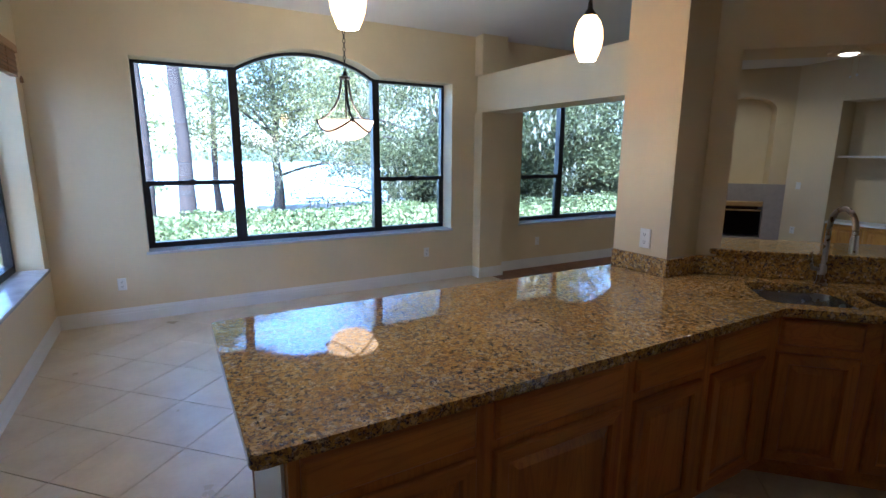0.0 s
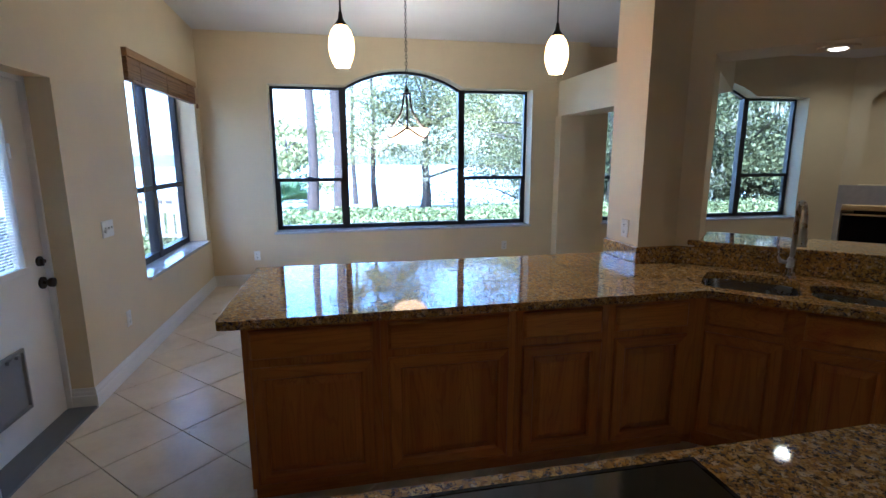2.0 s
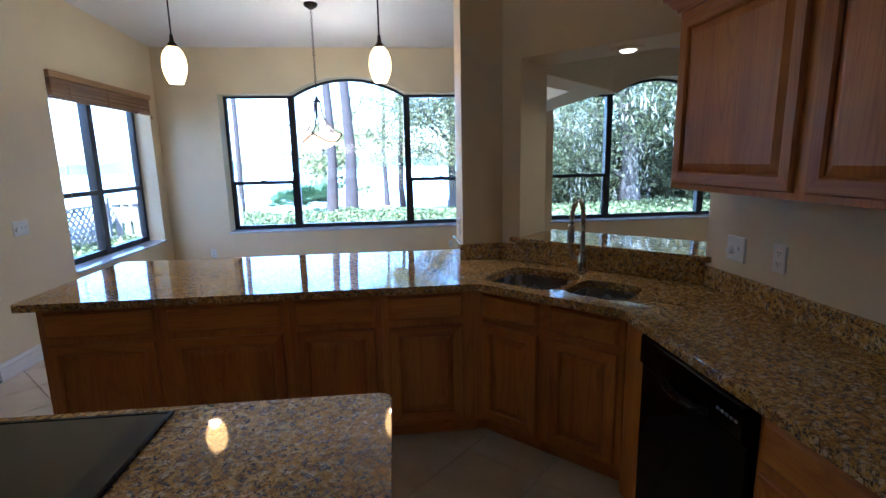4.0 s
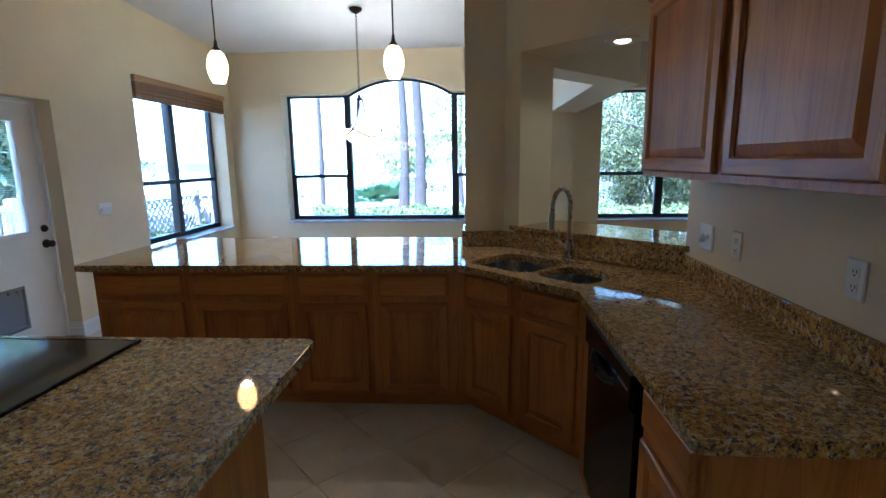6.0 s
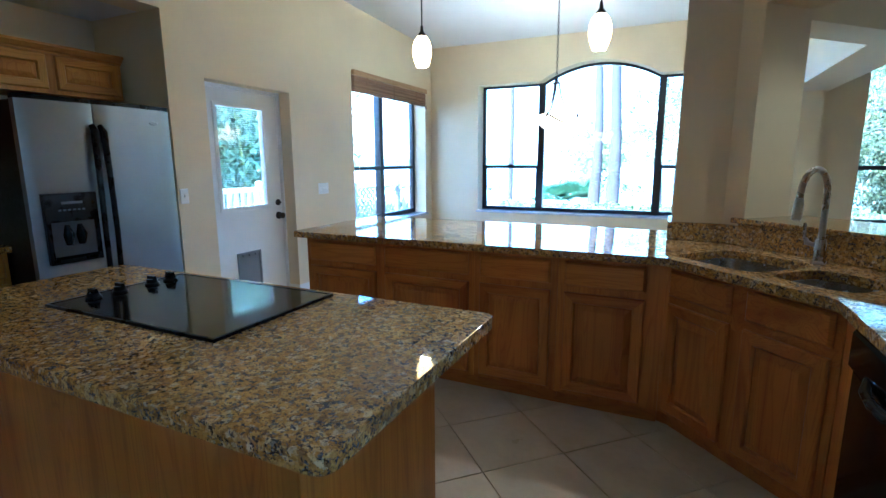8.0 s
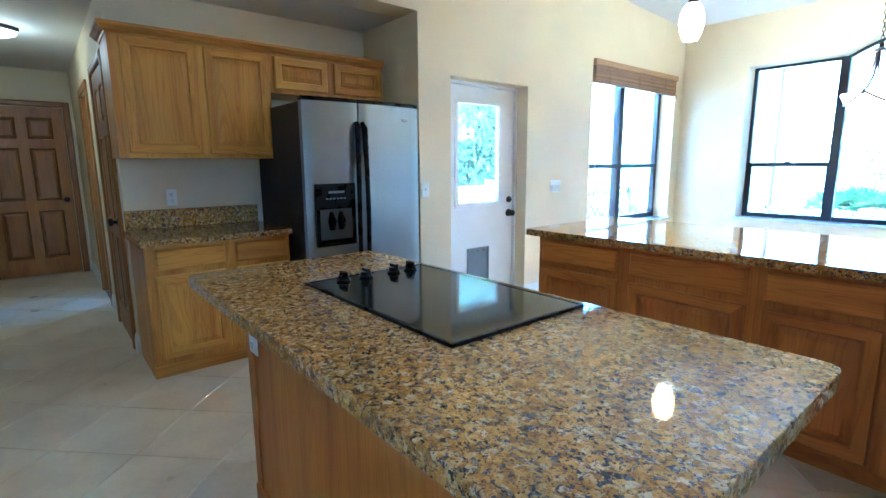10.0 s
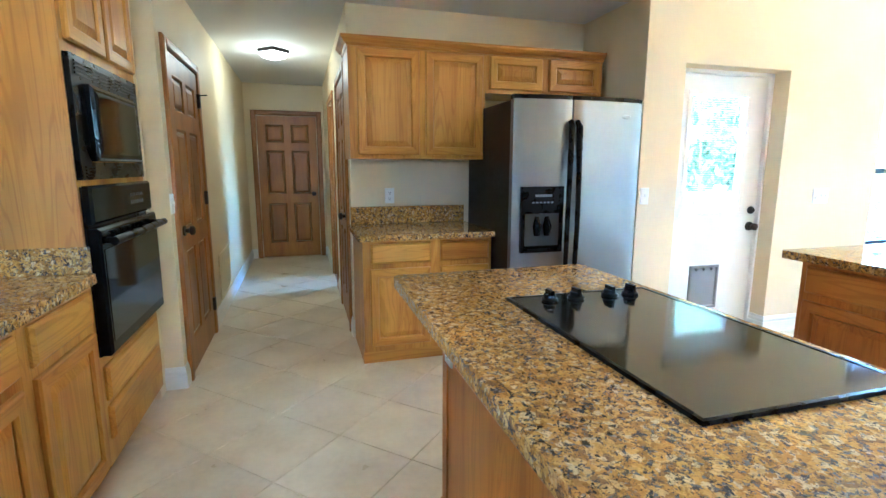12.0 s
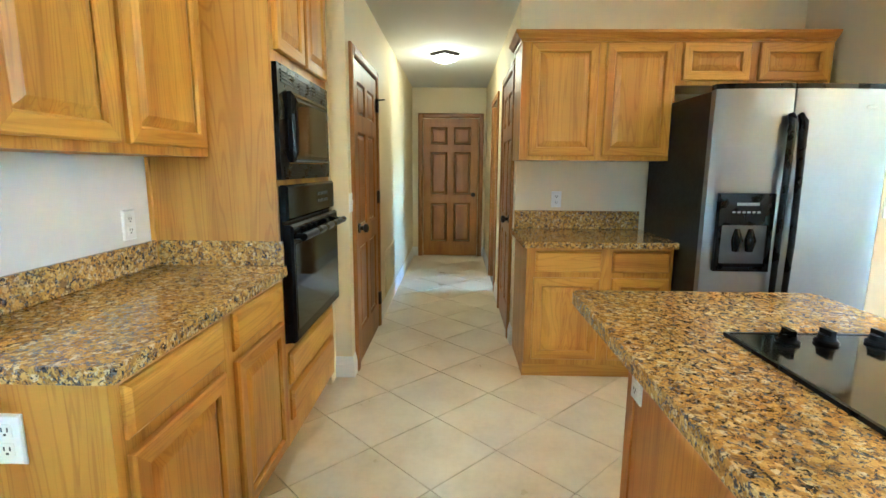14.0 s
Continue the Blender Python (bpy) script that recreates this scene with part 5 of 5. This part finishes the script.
for i in range(4):
    panel_door(nc, nx, -4.10 + i * 0.485, -3.65 + i * 0.485, 0.08, 0.52, "y")
single("niche_shelf", boxes(((FE + 0.1, 2.152, 1.59), (FE + 0.448, 4.148, 1.62))), WHITE, "white shelf in the recessed niche", "shelf")

# ---- outdoors ----
LAWN = plain("lawn", (0.085, 0.13, 0.035), 0.95, vary=0.3, scale=0.6, bumpy=0.6)
SAND = plain("leaf_litter", (0.24, 0.20, 0.14), 0.95, vary=0.3, scale=1.5, bumpy=0.6)
LEAF = leafy("oak_leaf", (0.075, 0.08, 0.03), (0.29, 0.285, 0.12))
# the oak leaf over again, its colour darkened for trees in shade
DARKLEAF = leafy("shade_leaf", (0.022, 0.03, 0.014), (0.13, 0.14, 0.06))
IVY = leafy("ivy_leaf", (0.03, 0.048, 0.014), (0.24, 0.265, 0.12), 0.25)
PALMLEAF = leafy("palm_leaf", (0.04, 0.075, 0.035), (0.10, 0.16, 0.075))
MOSS = leafy("spanish_moss", (0.20, 0.20, 0.15), (0.34, 0.34, 0.27), 0.9)
BAMBOO = leafy("bamboo_leaf", (0.14, 0.20, 0.10), (0.40, 0.47, 0.27))
WATER = plain("lake_water", (0.30, 0.36, 0.40), 0.25, vary=0.05, scale=0.1)


def ground_z(y):
    return -0.12 if y < 15 else -0.12 - min(1.9, (y - 15) * 0.11)


bm = bmesh.new()
ys = [-400, N + T, 9, 12, 15, 18, 22, 27, 32, 40]
rows = [[bm.verts.new((x, y, ground_z(y) - (0.05 if y < 5 else 0))) for x in (-400, -60, -20, 0, 20, 60, 400)] for y in ys]
for a, b in zip(rows, rows[1:]):
    for k in range(6):
        bm.faces.new((a[k], a[k + 1], b[k + 1], b[k]))
single("ground", bm, SAND, "leaf-strewn lawn sloping to the lake", "ground", kind="structure")
bm = bmesh.new()
vs = [bm.verts.new(p) for p in ((-2500, 36, -2.0), (2500, 36, -2.0), (2500, 2600, -2.0), (-2500, 2600, -2.0))]
bm.faces.new(vs)
single("lake", bm, WATER, "bright calm lake beyond the trees", "water", kind="structure")


def leaf_mesh(centres, size, rng, droop=0.0, long=1.6):
    """Small pointed leaves, each of two triangles, at the places given."""
    n = len(centres)
    a = rng.normal(size=(n, 3))
    a[:, 2] -= droop
    a /= np.linalg.norm(a, axis=1)[:, None]
    b = np.cross(a, rng.normal(size=(n, 3)))
    b /= np.linalg.norm(b, axis=1)[:, None] + 1e-9
    s = size * rng.uniform(0.6, 1.4, (n, 1))
    v = np.stack([centres - a * s * long / 2, centres + b * s * 0.5, centres + a * s * long / 2, centres - b * s * 0.5], 1).reshape(-1, 3)
    f = np.arange(4 * n).reshape(-1, 4)
    me = bpy.data.meshes.new("leaves")
    me.from_pydata(v.tolist(), [], f.tolist())
    return me


def leaves(name, centres, size, mat, parent, rng, droop=0.0, long=1.6):
    me = leaf_mesh(np.asarray(centres), size, rng, droop, long)
    me.materials.append(mat)
    ob = new(name, me)
    if parent is not None:
        ob.parent = parent
        ob.matrix_parent_inverse = parent.matrix_basis.inverted()
    return ob


def tree(name, x, y, z, h, r, bark, leaf, label, rng, trunk_r=0.25, first=0.3, clumps=60, per=140, size=0.16, lean=0.0, moss=0, spread=1.0, limbs=9, clear=0.3):
    t = thing(name, (x, y, z), label, "tree")
    n = 9
    pts = [(x + lean * (i / n) ** 2 + 0.08 * math.sin(i * 1.7 + x), y + 0.08 * math.cos(i * 1.3 + y), z - 0.1 + h * 0.8 * i / n) for i in range(n + 1)]
    rad = [trunk_r * (1.25 if i == 0 else 1 - 0.85 * i / n) for i in range(n + 1)]
    part("trunk", tube(bmesh.new(), pts, rad, 10), bark, t, smooth=True)
    cs = []
    for k in range(limbs):
        f = first + (0.95 - first) * (k + 0.5) / limbs
        p = Vector(pts[min(n, int(f * n))])
        a = rng.uniform(0, 2 * math.pi)
        reach = r * (1.1 - 0.55 * abs(f - 0.55)) * rng.uniform(0.7, 1.05) * spread
        e = p + Vector((math.cos(a) * reach, math.sin(a) * reach, h * rng.uniform(0.05, 0.25)))
        mid = (p + e) / 2 + Vector((0, 0, h * 0.04))
        part("limb", tube(bmesh.new(), [p, (p + mid) / 2 + Vector((0, 0, 0.1)), mid, (mid + e) / 2, e], [trunk_r * 0.3, trunk_r * 0.22, trunk_r * 0.16, trunk_r * 0.10, trunk_r * 0.04], 7), bark, t, smooth=True)
        for q in range(max(1, clumps // limbs)):
            s = rng.uniform(0.25, 1.08)
            c = p.lerp(e, s) + Vector(rng.normal(size=3)) * r * 0.22
            cs.append(c)
    pts_ = []
    for c in cs:
        k = int(per * rng.uniform(0.5, 1.5))
        q = rng.normal(size=(k, 3)) * np.array([1, 1, 0.55]) * r * rng.uniform(0.09, 0.17)
        pts_.append(np.array(c) + q)
    allp = np.concatenate(pts_)
    leaves("crown", allp[allp[:, 2] > z + clear], size, leaf, t, rng)
    if moss:
        ms = []
        for c in cs[::max(1, len(cs) // moss)]:
            k = 90
            ms.append(np.array(c) + rng.normal(size=(k, 3)) * np.array([0.25, 0.25, 0.0]) - np.array([0, 0, 1]) * rng.uniform(0.2, 2.2, (k, 1)))
        leaves("moss", np.concatenate(ms), 0.045, MOSS, t, rng, 3.0, 5.0)
    return t


rng = np.random.default_rng(7)
# tall pines
for x, y, h, r in ((-0.76, 20.65, 24, 0.22), (0.33, 16.85, 26, 0.205), (2.47, 31.9, 22, 0.20), (1.3, 38.0, 24, 0.2)):
    tree("pine_tree", x, y, ground_z(y), h, 3.0, BARK, LEAF, "tall pine with a bare scaly trunk by the lake", rng, r, 0.62, 40, 120, 0.16)
# the spreading oak on the shore, and its neighbours
tree("oak_tree", 5.77, 31.2, ground_z(31), 12.5, 6.5, OAKBARK, LEAF, "spreading live oak on the lake shore", rng, 0.34, 0.22, 200, 330, 0.085, moss=3, limbs=14, clear=3.0)
tree("oak_tree", 12.5, 24.0, ground_z(24), 13, 6.5, OAKBARK, LEAF, "live oak hung with grey moss", rng, 0.4, 0.15, 120, 380, 0.06, moss=24, limbs=14)
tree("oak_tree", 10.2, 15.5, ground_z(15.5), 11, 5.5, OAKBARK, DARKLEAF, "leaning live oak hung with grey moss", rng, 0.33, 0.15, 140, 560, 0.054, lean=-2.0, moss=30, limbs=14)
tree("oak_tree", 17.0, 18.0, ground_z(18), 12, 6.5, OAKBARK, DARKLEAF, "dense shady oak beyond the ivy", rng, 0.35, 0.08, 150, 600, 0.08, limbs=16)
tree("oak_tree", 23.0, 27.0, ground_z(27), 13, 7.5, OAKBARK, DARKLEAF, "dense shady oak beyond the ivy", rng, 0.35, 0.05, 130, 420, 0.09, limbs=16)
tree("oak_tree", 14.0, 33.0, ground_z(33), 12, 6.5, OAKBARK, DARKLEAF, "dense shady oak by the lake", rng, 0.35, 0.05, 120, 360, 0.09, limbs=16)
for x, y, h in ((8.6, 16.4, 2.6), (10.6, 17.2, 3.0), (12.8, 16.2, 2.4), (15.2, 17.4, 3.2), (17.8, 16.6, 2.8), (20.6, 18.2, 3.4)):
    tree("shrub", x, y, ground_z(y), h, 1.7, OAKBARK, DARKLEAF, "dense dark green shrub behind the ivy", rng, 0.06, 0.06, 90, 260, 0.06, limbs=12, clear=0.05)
tree("oak_tree", -4.5, 46.0, -2.0, 8, 4.0, OAKBARK, LEAF, "pale leafy tree by the lake", rng, 0.3, 0.2, 60, 70, 0.24)
tree("oak_tree", -22.0, 12.0, ground_z(12), 10, 5.0, OAKBARK, LEAF, "leafy tree beside the neighbouring house", rng, 0.3, 0.25, 70, 160, 0.2)
tree("oak_tree", -14.5, 8.5, ground_z(8), 8, 3.8, OAKBARK, LEAF, "leafy tree beyond the deck", rng, 0.22, 0.25, 60, 160, 0.16)

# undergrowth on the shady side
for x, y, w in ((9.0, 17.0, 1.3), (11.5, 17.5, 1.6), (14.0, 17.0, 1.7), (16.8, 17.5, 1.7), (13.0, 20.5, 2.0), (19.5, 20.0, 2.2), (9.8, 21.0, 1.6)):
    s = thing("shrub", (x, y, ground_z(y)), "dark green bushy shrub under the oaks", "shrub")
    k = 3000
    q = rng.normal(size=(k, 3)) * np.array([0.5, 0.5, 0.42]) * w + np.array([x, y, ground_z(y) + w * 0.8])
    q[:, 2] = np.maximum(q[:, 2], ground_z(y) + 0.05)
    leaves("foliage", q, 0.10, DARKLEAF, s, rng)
    part("stem", tube(bmesh.new(), [(x, y, ground_z(y) - 0.05), (x + 0.1, y, ground_z(y) + w * 0.6)], [0.06, 0.02], 6), OAKBARK, s)


# palms
def frond(p, a, tilt, length, rng, k=26):
    out = []
    for i in range(k):
        s = (i + 1) / k
        q = p + Vector((math.cos(a) * s * length * math.cos(tilt), math.sin(a) * s * length * math.cos(tilt), length * (math.sin(tilt) * s - 0.55 * s * s)))
        out.append(q)
    return out


def fan_palm(name, x, y, z, trunk, count, length, label):
    t = thing(name, (x, y, z), label, "palm")
    if trunk > 0:
        part("trunk", tube(bmesh.new(), [(x, y, z - 0.1), (x + 0.05, y, z + trunk * 0.5), (x, y, z + trunk)], [0.16, 0.13, 0.13], 9), BARK, t, smooth=True)
    bm = bmesh.new()
    for k in range(count):
        a, tilt = rng.uniform(0, 2 * math.pi), rng.uniform(-0.15, 1.25)
        c = Vector((x, y, z + max(trunk, 0.1)))
        tip = c + Vector((math.cos(a) * math.cos(tilt), math.sin(a) * math.cos(tilt), math.sin(tilt))) * length * 0.55
        out = (tip - c).normalized()
        side = out.cross(Vector((0, 0, 1))).normalized()
        up = side.cross(out)
        for j in range(14):
            g = (j - 6.5) / 6.5 * 1.5
            way = out * math.cos(g) + side * math.sin(g)
            e = tip + way * length * 0.5 - Vector((0, 0, 0.10 * length * abs(math.sin(g))))
            w = up.cross(way).normalized() * length * 0.022
            m = tip + way * length * 0.22
            bm.faces.new([bm.verts.new(q) for q in (tip, m + w, e, m - w)])
    part("fronds", bm, PALMLEAF, t)
    return t


fan_palm("palmetto", -2.3, 25.6, ground_z(25.6), 0.4, 60, 1.7, "green saw palmetto clump in the ivy")
fan_palm("palmetto", -3.6, 25.2, ground_z(25.2), 0.3, 46, 1.4, "green saw palmetto clump in the ivy")
fan_palm("palm_tree", -6.2, 26.0, ground_z(26), 9.5, 40, 1.5, "tall cabbage palm by the lake")
fan_palm("palm_tree", -11.0, 14.0, -0.12, 3.2, 40, 1.5, "cabbage palm beyond the deck")
fan_palm("palm_tree", -17.0, 20.0, -0.9, 6.0, 40, 1.6, "cabbage palm beyond the deck")

# ivy bed under the windows
k = 90000
q = np.stack([rng.uniform(-5.5, 20, k), 6.6 + 8.2 * rng.uniform(0, 1, k) ** 0.8, rng.normal(size=k) * 0.05], 1)
q[:, 2] += -0.05 + 0.09 * np.sin(q[:, 0] * 1.3) * np.sin(q[:, 1] * 0.9) + 0.05 * np.sin(q[:, 0] * 4.1 + q[:, 1] * 3)
tagged(leaves("ivy_bed", q, 0.078, IVY, None, rng, 0.0, 1.1), "sunlit ivy ground cover under the windows", "ground cover", kind="stuff")

# far shore
bm = bmesh.new()
last = None
for i in range(121):
    a = -0.9 + 1.8 * i / 120
    h = 4.5 + 2.5 * noise.noise((i * 0.35, 0.3, 0)) + 1.2 * noise.noise((i * 1.3, 5, 0))
    p = (math.sin(a) * 260, math.cos(a) * 230)
    now = [bm.verts.new((p[0], p[1], -2.1)), bm.verts.new((p[0], p[1], -2.1 + h))]
    if last:
        bm.faces.new((last[0], now[0], now[1], last[1]))
    last = now
single("backdrop_far_shore", bm, plain("far_trees", (0.10, 0.14, 0.12), 1.0, vary=0.3, scale=0.1), "distant wooded shore across the lake", "backdrop", kind="structure")

# picnic table on the shore
pt = thing("picnic_table", (8.3, 31.0, ground_z(31)), "low wooden picnic table on the shore", "table")
gz = ground_z(31)
part("tabletop", boxes(((7.4, 30.6, gz + 0.70), (9.2, 31.4, gz + 0.76))), DECKWOOD, pt)
for y in (30.2, 31.6):
    part("bench", boxes(((7.4, y, gz + 0.42), (9.2, y + 0.28, gz + 0.47))), DECKWOOD, pt)
for x in (7.7, 8.85):
    part("leg", boxes(((x, 30.3, gz - 0.02), (x + 0.06, 30.4, gz + 0.72)), ((x, 31.55, gz - 0.02), (x + 0.06, 31.65, gz + 0.72)), ((x, 30.2, gz + 0.38), (x + 0.06, 31.85, gz + 0.42))), DECKWOOD, pt)

# deck with railing and lattice
DKX = -4.3
dk = thing("deck", (-2.8, 2.5, -0.1), "grey wooden deck outside the back door", "deck")
for i in range(22):
    x = W - T - 0.02 - (i + 1) * 0.138
    part("board", boxes(((x, 1.75, -0.10), (x + 0.132, 10.0, -0.065))), DECKWOOD, dk)
part("joist", boxes(((DKX, 1.75, -0.30), (DKX + 0.05, 10.0, -0.10)), ((W - T - 0.1, 1.75, -0.30), (W - T - 0.05, 10.0, -0.10))), DECKWOOD, dk)
rl = thing("deck_railing", (DKX + 0.1, 8.0, -0.065), "grey wooden deck railing with lattice panels", "railing")
for y in (6.4, 8.0, 9.9):
    part("post", boxes(((DKX + 0.06, y - 0.05, -0.065), (DKX + 0.16, y + 0.05, 0.92))), DECKWOOD, rl, bevel=0.008)
part("top_rail", boxes(((DKX + 0.04, 6.4, 0.76), (DKX + 0.18, 10.0, 0.80))), DECKWOOD, rl)
part("bottom_rail", boxes(((DKX + 0.08, 6.4, -0.03), (DKX + 0.13, 10.0, 0.02))), DECKWOOD, rl)
for i in range(22):
    y = 6.3 + i * 0.165
    for s in (1, -1):
        x = DKX + 0.10 + 0.006 * s
        part("lath", sweep_bar(bmesh.new(), [(y, 0.02), (y + s * 0.74, 0.76)], 0.022, x - 0.005, x + 0.005, facing_x), DECKWOOD, rl)
ra = thing("deck_railing", (-2.8, 9.95, -0.065), "grey wooden deck railing with wide upright boards", "railing")
part("top_rail", boxes(((DKX + 0.19, 9.88, 0.76), (W - T - 0.05, 10.02, 0.80))), DECKWOOD, ra)
part("bottom_rail", boxes(((DKX + 0.19, 9.92, 0.02), (W - T - 0.05, 9.98, 0.08))), DECKWOOD, ra)
for x in (-2.75, -1.5):
    part("post", boxes(((x - 0.06, 9.9, -0.065), (x + 0.06, 10.01, 0.92))), DECKWOOD, ra)
for i in range(15):
    x = DKX + 0.30 + i * 0.18
    part("board", boxes(((x - 0.06, 9.925, 0.08), (x + 0.06, 9.955, 0.76))), DECKWOOD, ra)
rw = thing("deck_railing", (DKX + 0.1, 2.5, -0.065), "white wooden railing outside the back door", "railing")
part("top_rail", boxes(((DKX + 0.04, 1.9, 0.88), (DKX + 0.17, 6.2, 0.95))), SUNLIT_RAIL, rw)
part("bottom_rail", boxes(((DKX + 0.08, 1.9, 0.04), (DKX + 0.13, 6.2, 0.10))), SUNLIT_RAIL, rw)
for y in (1.95, 3.2, 5.25):
    part("post", boxes(((DKX + 0.05, y - 0.06, -0.065), (DKX + 0.16, y + 0.06, 1.05))), SUNLIT_RAIL, rw)
for i in range(30):
    y = 2.05 + i * 0.14
    part("baluster", boxes(((DKX + 0.08, y - 0.028, 0.10), (DKX + 0.125, y + 0.028, 0.88))), SUNLIT_RAIL, rw)

# bamboo beyond the railing
bb = thing("bamboo", (-7.5, 7.0, -0.12), "tall green bamboo thicket outside the back door", "bamboo")
CANE = plain("bamboo_cane", (0.30, 0.30, 0.08), 0.5, vary=0.3, scale=5)
lp = []
for i in range(70):
    x, y = -6.6 - rng.uniform(0, 2.6), rng.uniform(3.4, 11.0)
    h = rng.uniform(3.5, 6)
    ln = rng.normal(size=2) * 0.5
    cane = [(x + ln[0] * s * s, y + ln[1] * s * s, -0.15 + h * s) for s in (0, 0.25, 0.5, 0.75, 1)]
    part("cane", tube(bmesh.new(), cane, [0.03, 0.028, 0.025, 0.02, 0.01], 6), CANE, bb)
    for c in cane[1:]:
        lp.append(np.array(c) + rng.normal(size=(110, 3)) * np.array([0.45, 0.45, 0.5]))
leaves("foliage", np.concatenate(lp), 0.07, BAMBOO, bb, rng, 0.8, 3.2)

# neighbouring house beyond the deck
hs = thing("house", (-30, 16, -0.12), "cream stucco house with a brown shingle roof", "house")
part("wall", boxes(((-34, 10, -0.15), (-24, 22, 3.0))), HOUSEWALL, hs)
bm = bmesh.new()
vs = [bm.verts.new(p) for p in ((-35, 9, 3.0), (-23, 9, 3.0), (-23, 23, 3.0), (-35, 23, 3.0), (-29, 13, 5.4), (-29, 19, 5.4))]
for f in ((0, 1, 4), (1, 2, 5, 4), (2, 3, 5), (3, 0, 4, 5), (0, 1, 2, 3)):
    bm.faces.new([vs[i] for i in f])
part("roof", bm, ROOF, hs)
for y in (12.5, 18.5):
    w_ = part("window", boxes(((-24.02, y, 0.9), (-23.96, y + 1.4, 2.1))), BLACK, hs)
    part("lintel", boxes(((-23.99, y - 0.08, 2.1), (-23.94, y + 1.48, 2.2))), WHITE, w_)
    part("sill", boxes(((-23.99, y - 0.08, 0.8), (-23.94, y + 1.48, 0.9))), WHITE, w_)

# ---- floor pieces ----
def clip(poly, x0, x1, y0, y1):
    for ax, lim, keep in ((0, x0, 1), (0, x1, -1), (1, y0, 1), (1, y1, -1)):
        out = []
        for i, p in enumerate(poly):
            q = poly[i - 1]
            a, b = keep * (q[ax] - lim), keep * (p[ax] - lim)
            if (a > 0) != (b > 0):
                s = a / (a - b)
                out.append((q[0] + (p[0] - q[0]) * s, q[1] + (p[1] - q[1]) * s))
            if b > 0:
                out.append(p)
        poly = out
        if len(poly) < 3:
            return []
    return poly


tiles = new("tile_floor")
tagged(tiles, "large beige ceramic floor tiles laid diagonally", "floor", kind="structure")
HD, G = 0.30, 0.0032
full = None
ROOMS = ((W, 3.55, S, N), (ALC, W, HALL_N, ALC_N), (HALL_END, W, HALL_S, HALL_N), (-1.29, W, -1.72, HALL_S), (-1.165, W, S, -1.72))
for i in range(-19, 15):
    for j in range(-4, 25):
        if (i + j) % 2:
            continue
        cx, cy = -0.49 + HD * (i + 0.0), -1.345 + HD * (j + 1)
        r = HD - G
        poly = [(cx - r, cy), (cx, cy - r), (cx + r, cy), (cx, cy + r)]
        for room in ROOMS:
            c = clip(poly, *room)
            if len(c) < 3:
                continue
            whole = len(c) == 4 and all(abs(a[0] - b[0]) + abs(a[1] - b[1]) < 1e-9 for a, b in zip(sorted(c), sorted(poly)))
            if whole and full is not None:
                ob = new("tile", full)
            else:
                loc = [(p[0] - cx, p[1] - cy) for p in c]
                bm = bmesh.new()
                lo = [bm.verts.new((*p, -0.008)) for p in loc]
                mid = [bm.verts.new((*p, -0.0025)) for p in loc]
                hi = [bm.verts.new((p[0] * 0.996, p[1] * 0.996, 0.0)) for p in loc]
                bm.faces.new(hi)
                for a, b in ((lo, mid), (mid, hi)):
                    for k_ in range(len(loc)):
                        bm.faces.new((a[k_ - 1], a[k_], b[k_], b[k_ - 1]))
                ob = new("tile", mesh_of(bm, TILE))
                if whole:
                    full = ob.data
            ob.location = (cx, cy, 0)
            ob.parent = tiles

planks = new("plank_floor")
tagged(planks, "reddish brown hardwood plank floor", "floor", kind="structure")
plank = mesh_of(boxes(((0, 0, -0.008), (0.105, 1.19, 0.0))), FLOOR_WOOD)
for i in range(53):
    for j in range(6):
        ob = new("plank", plank)
        ob.location = (3.556 + i * 0.106, -0.6 + j * 1.2 - (i % 3) * 0.4 + 0.2, 0)
        ob.parent = planks
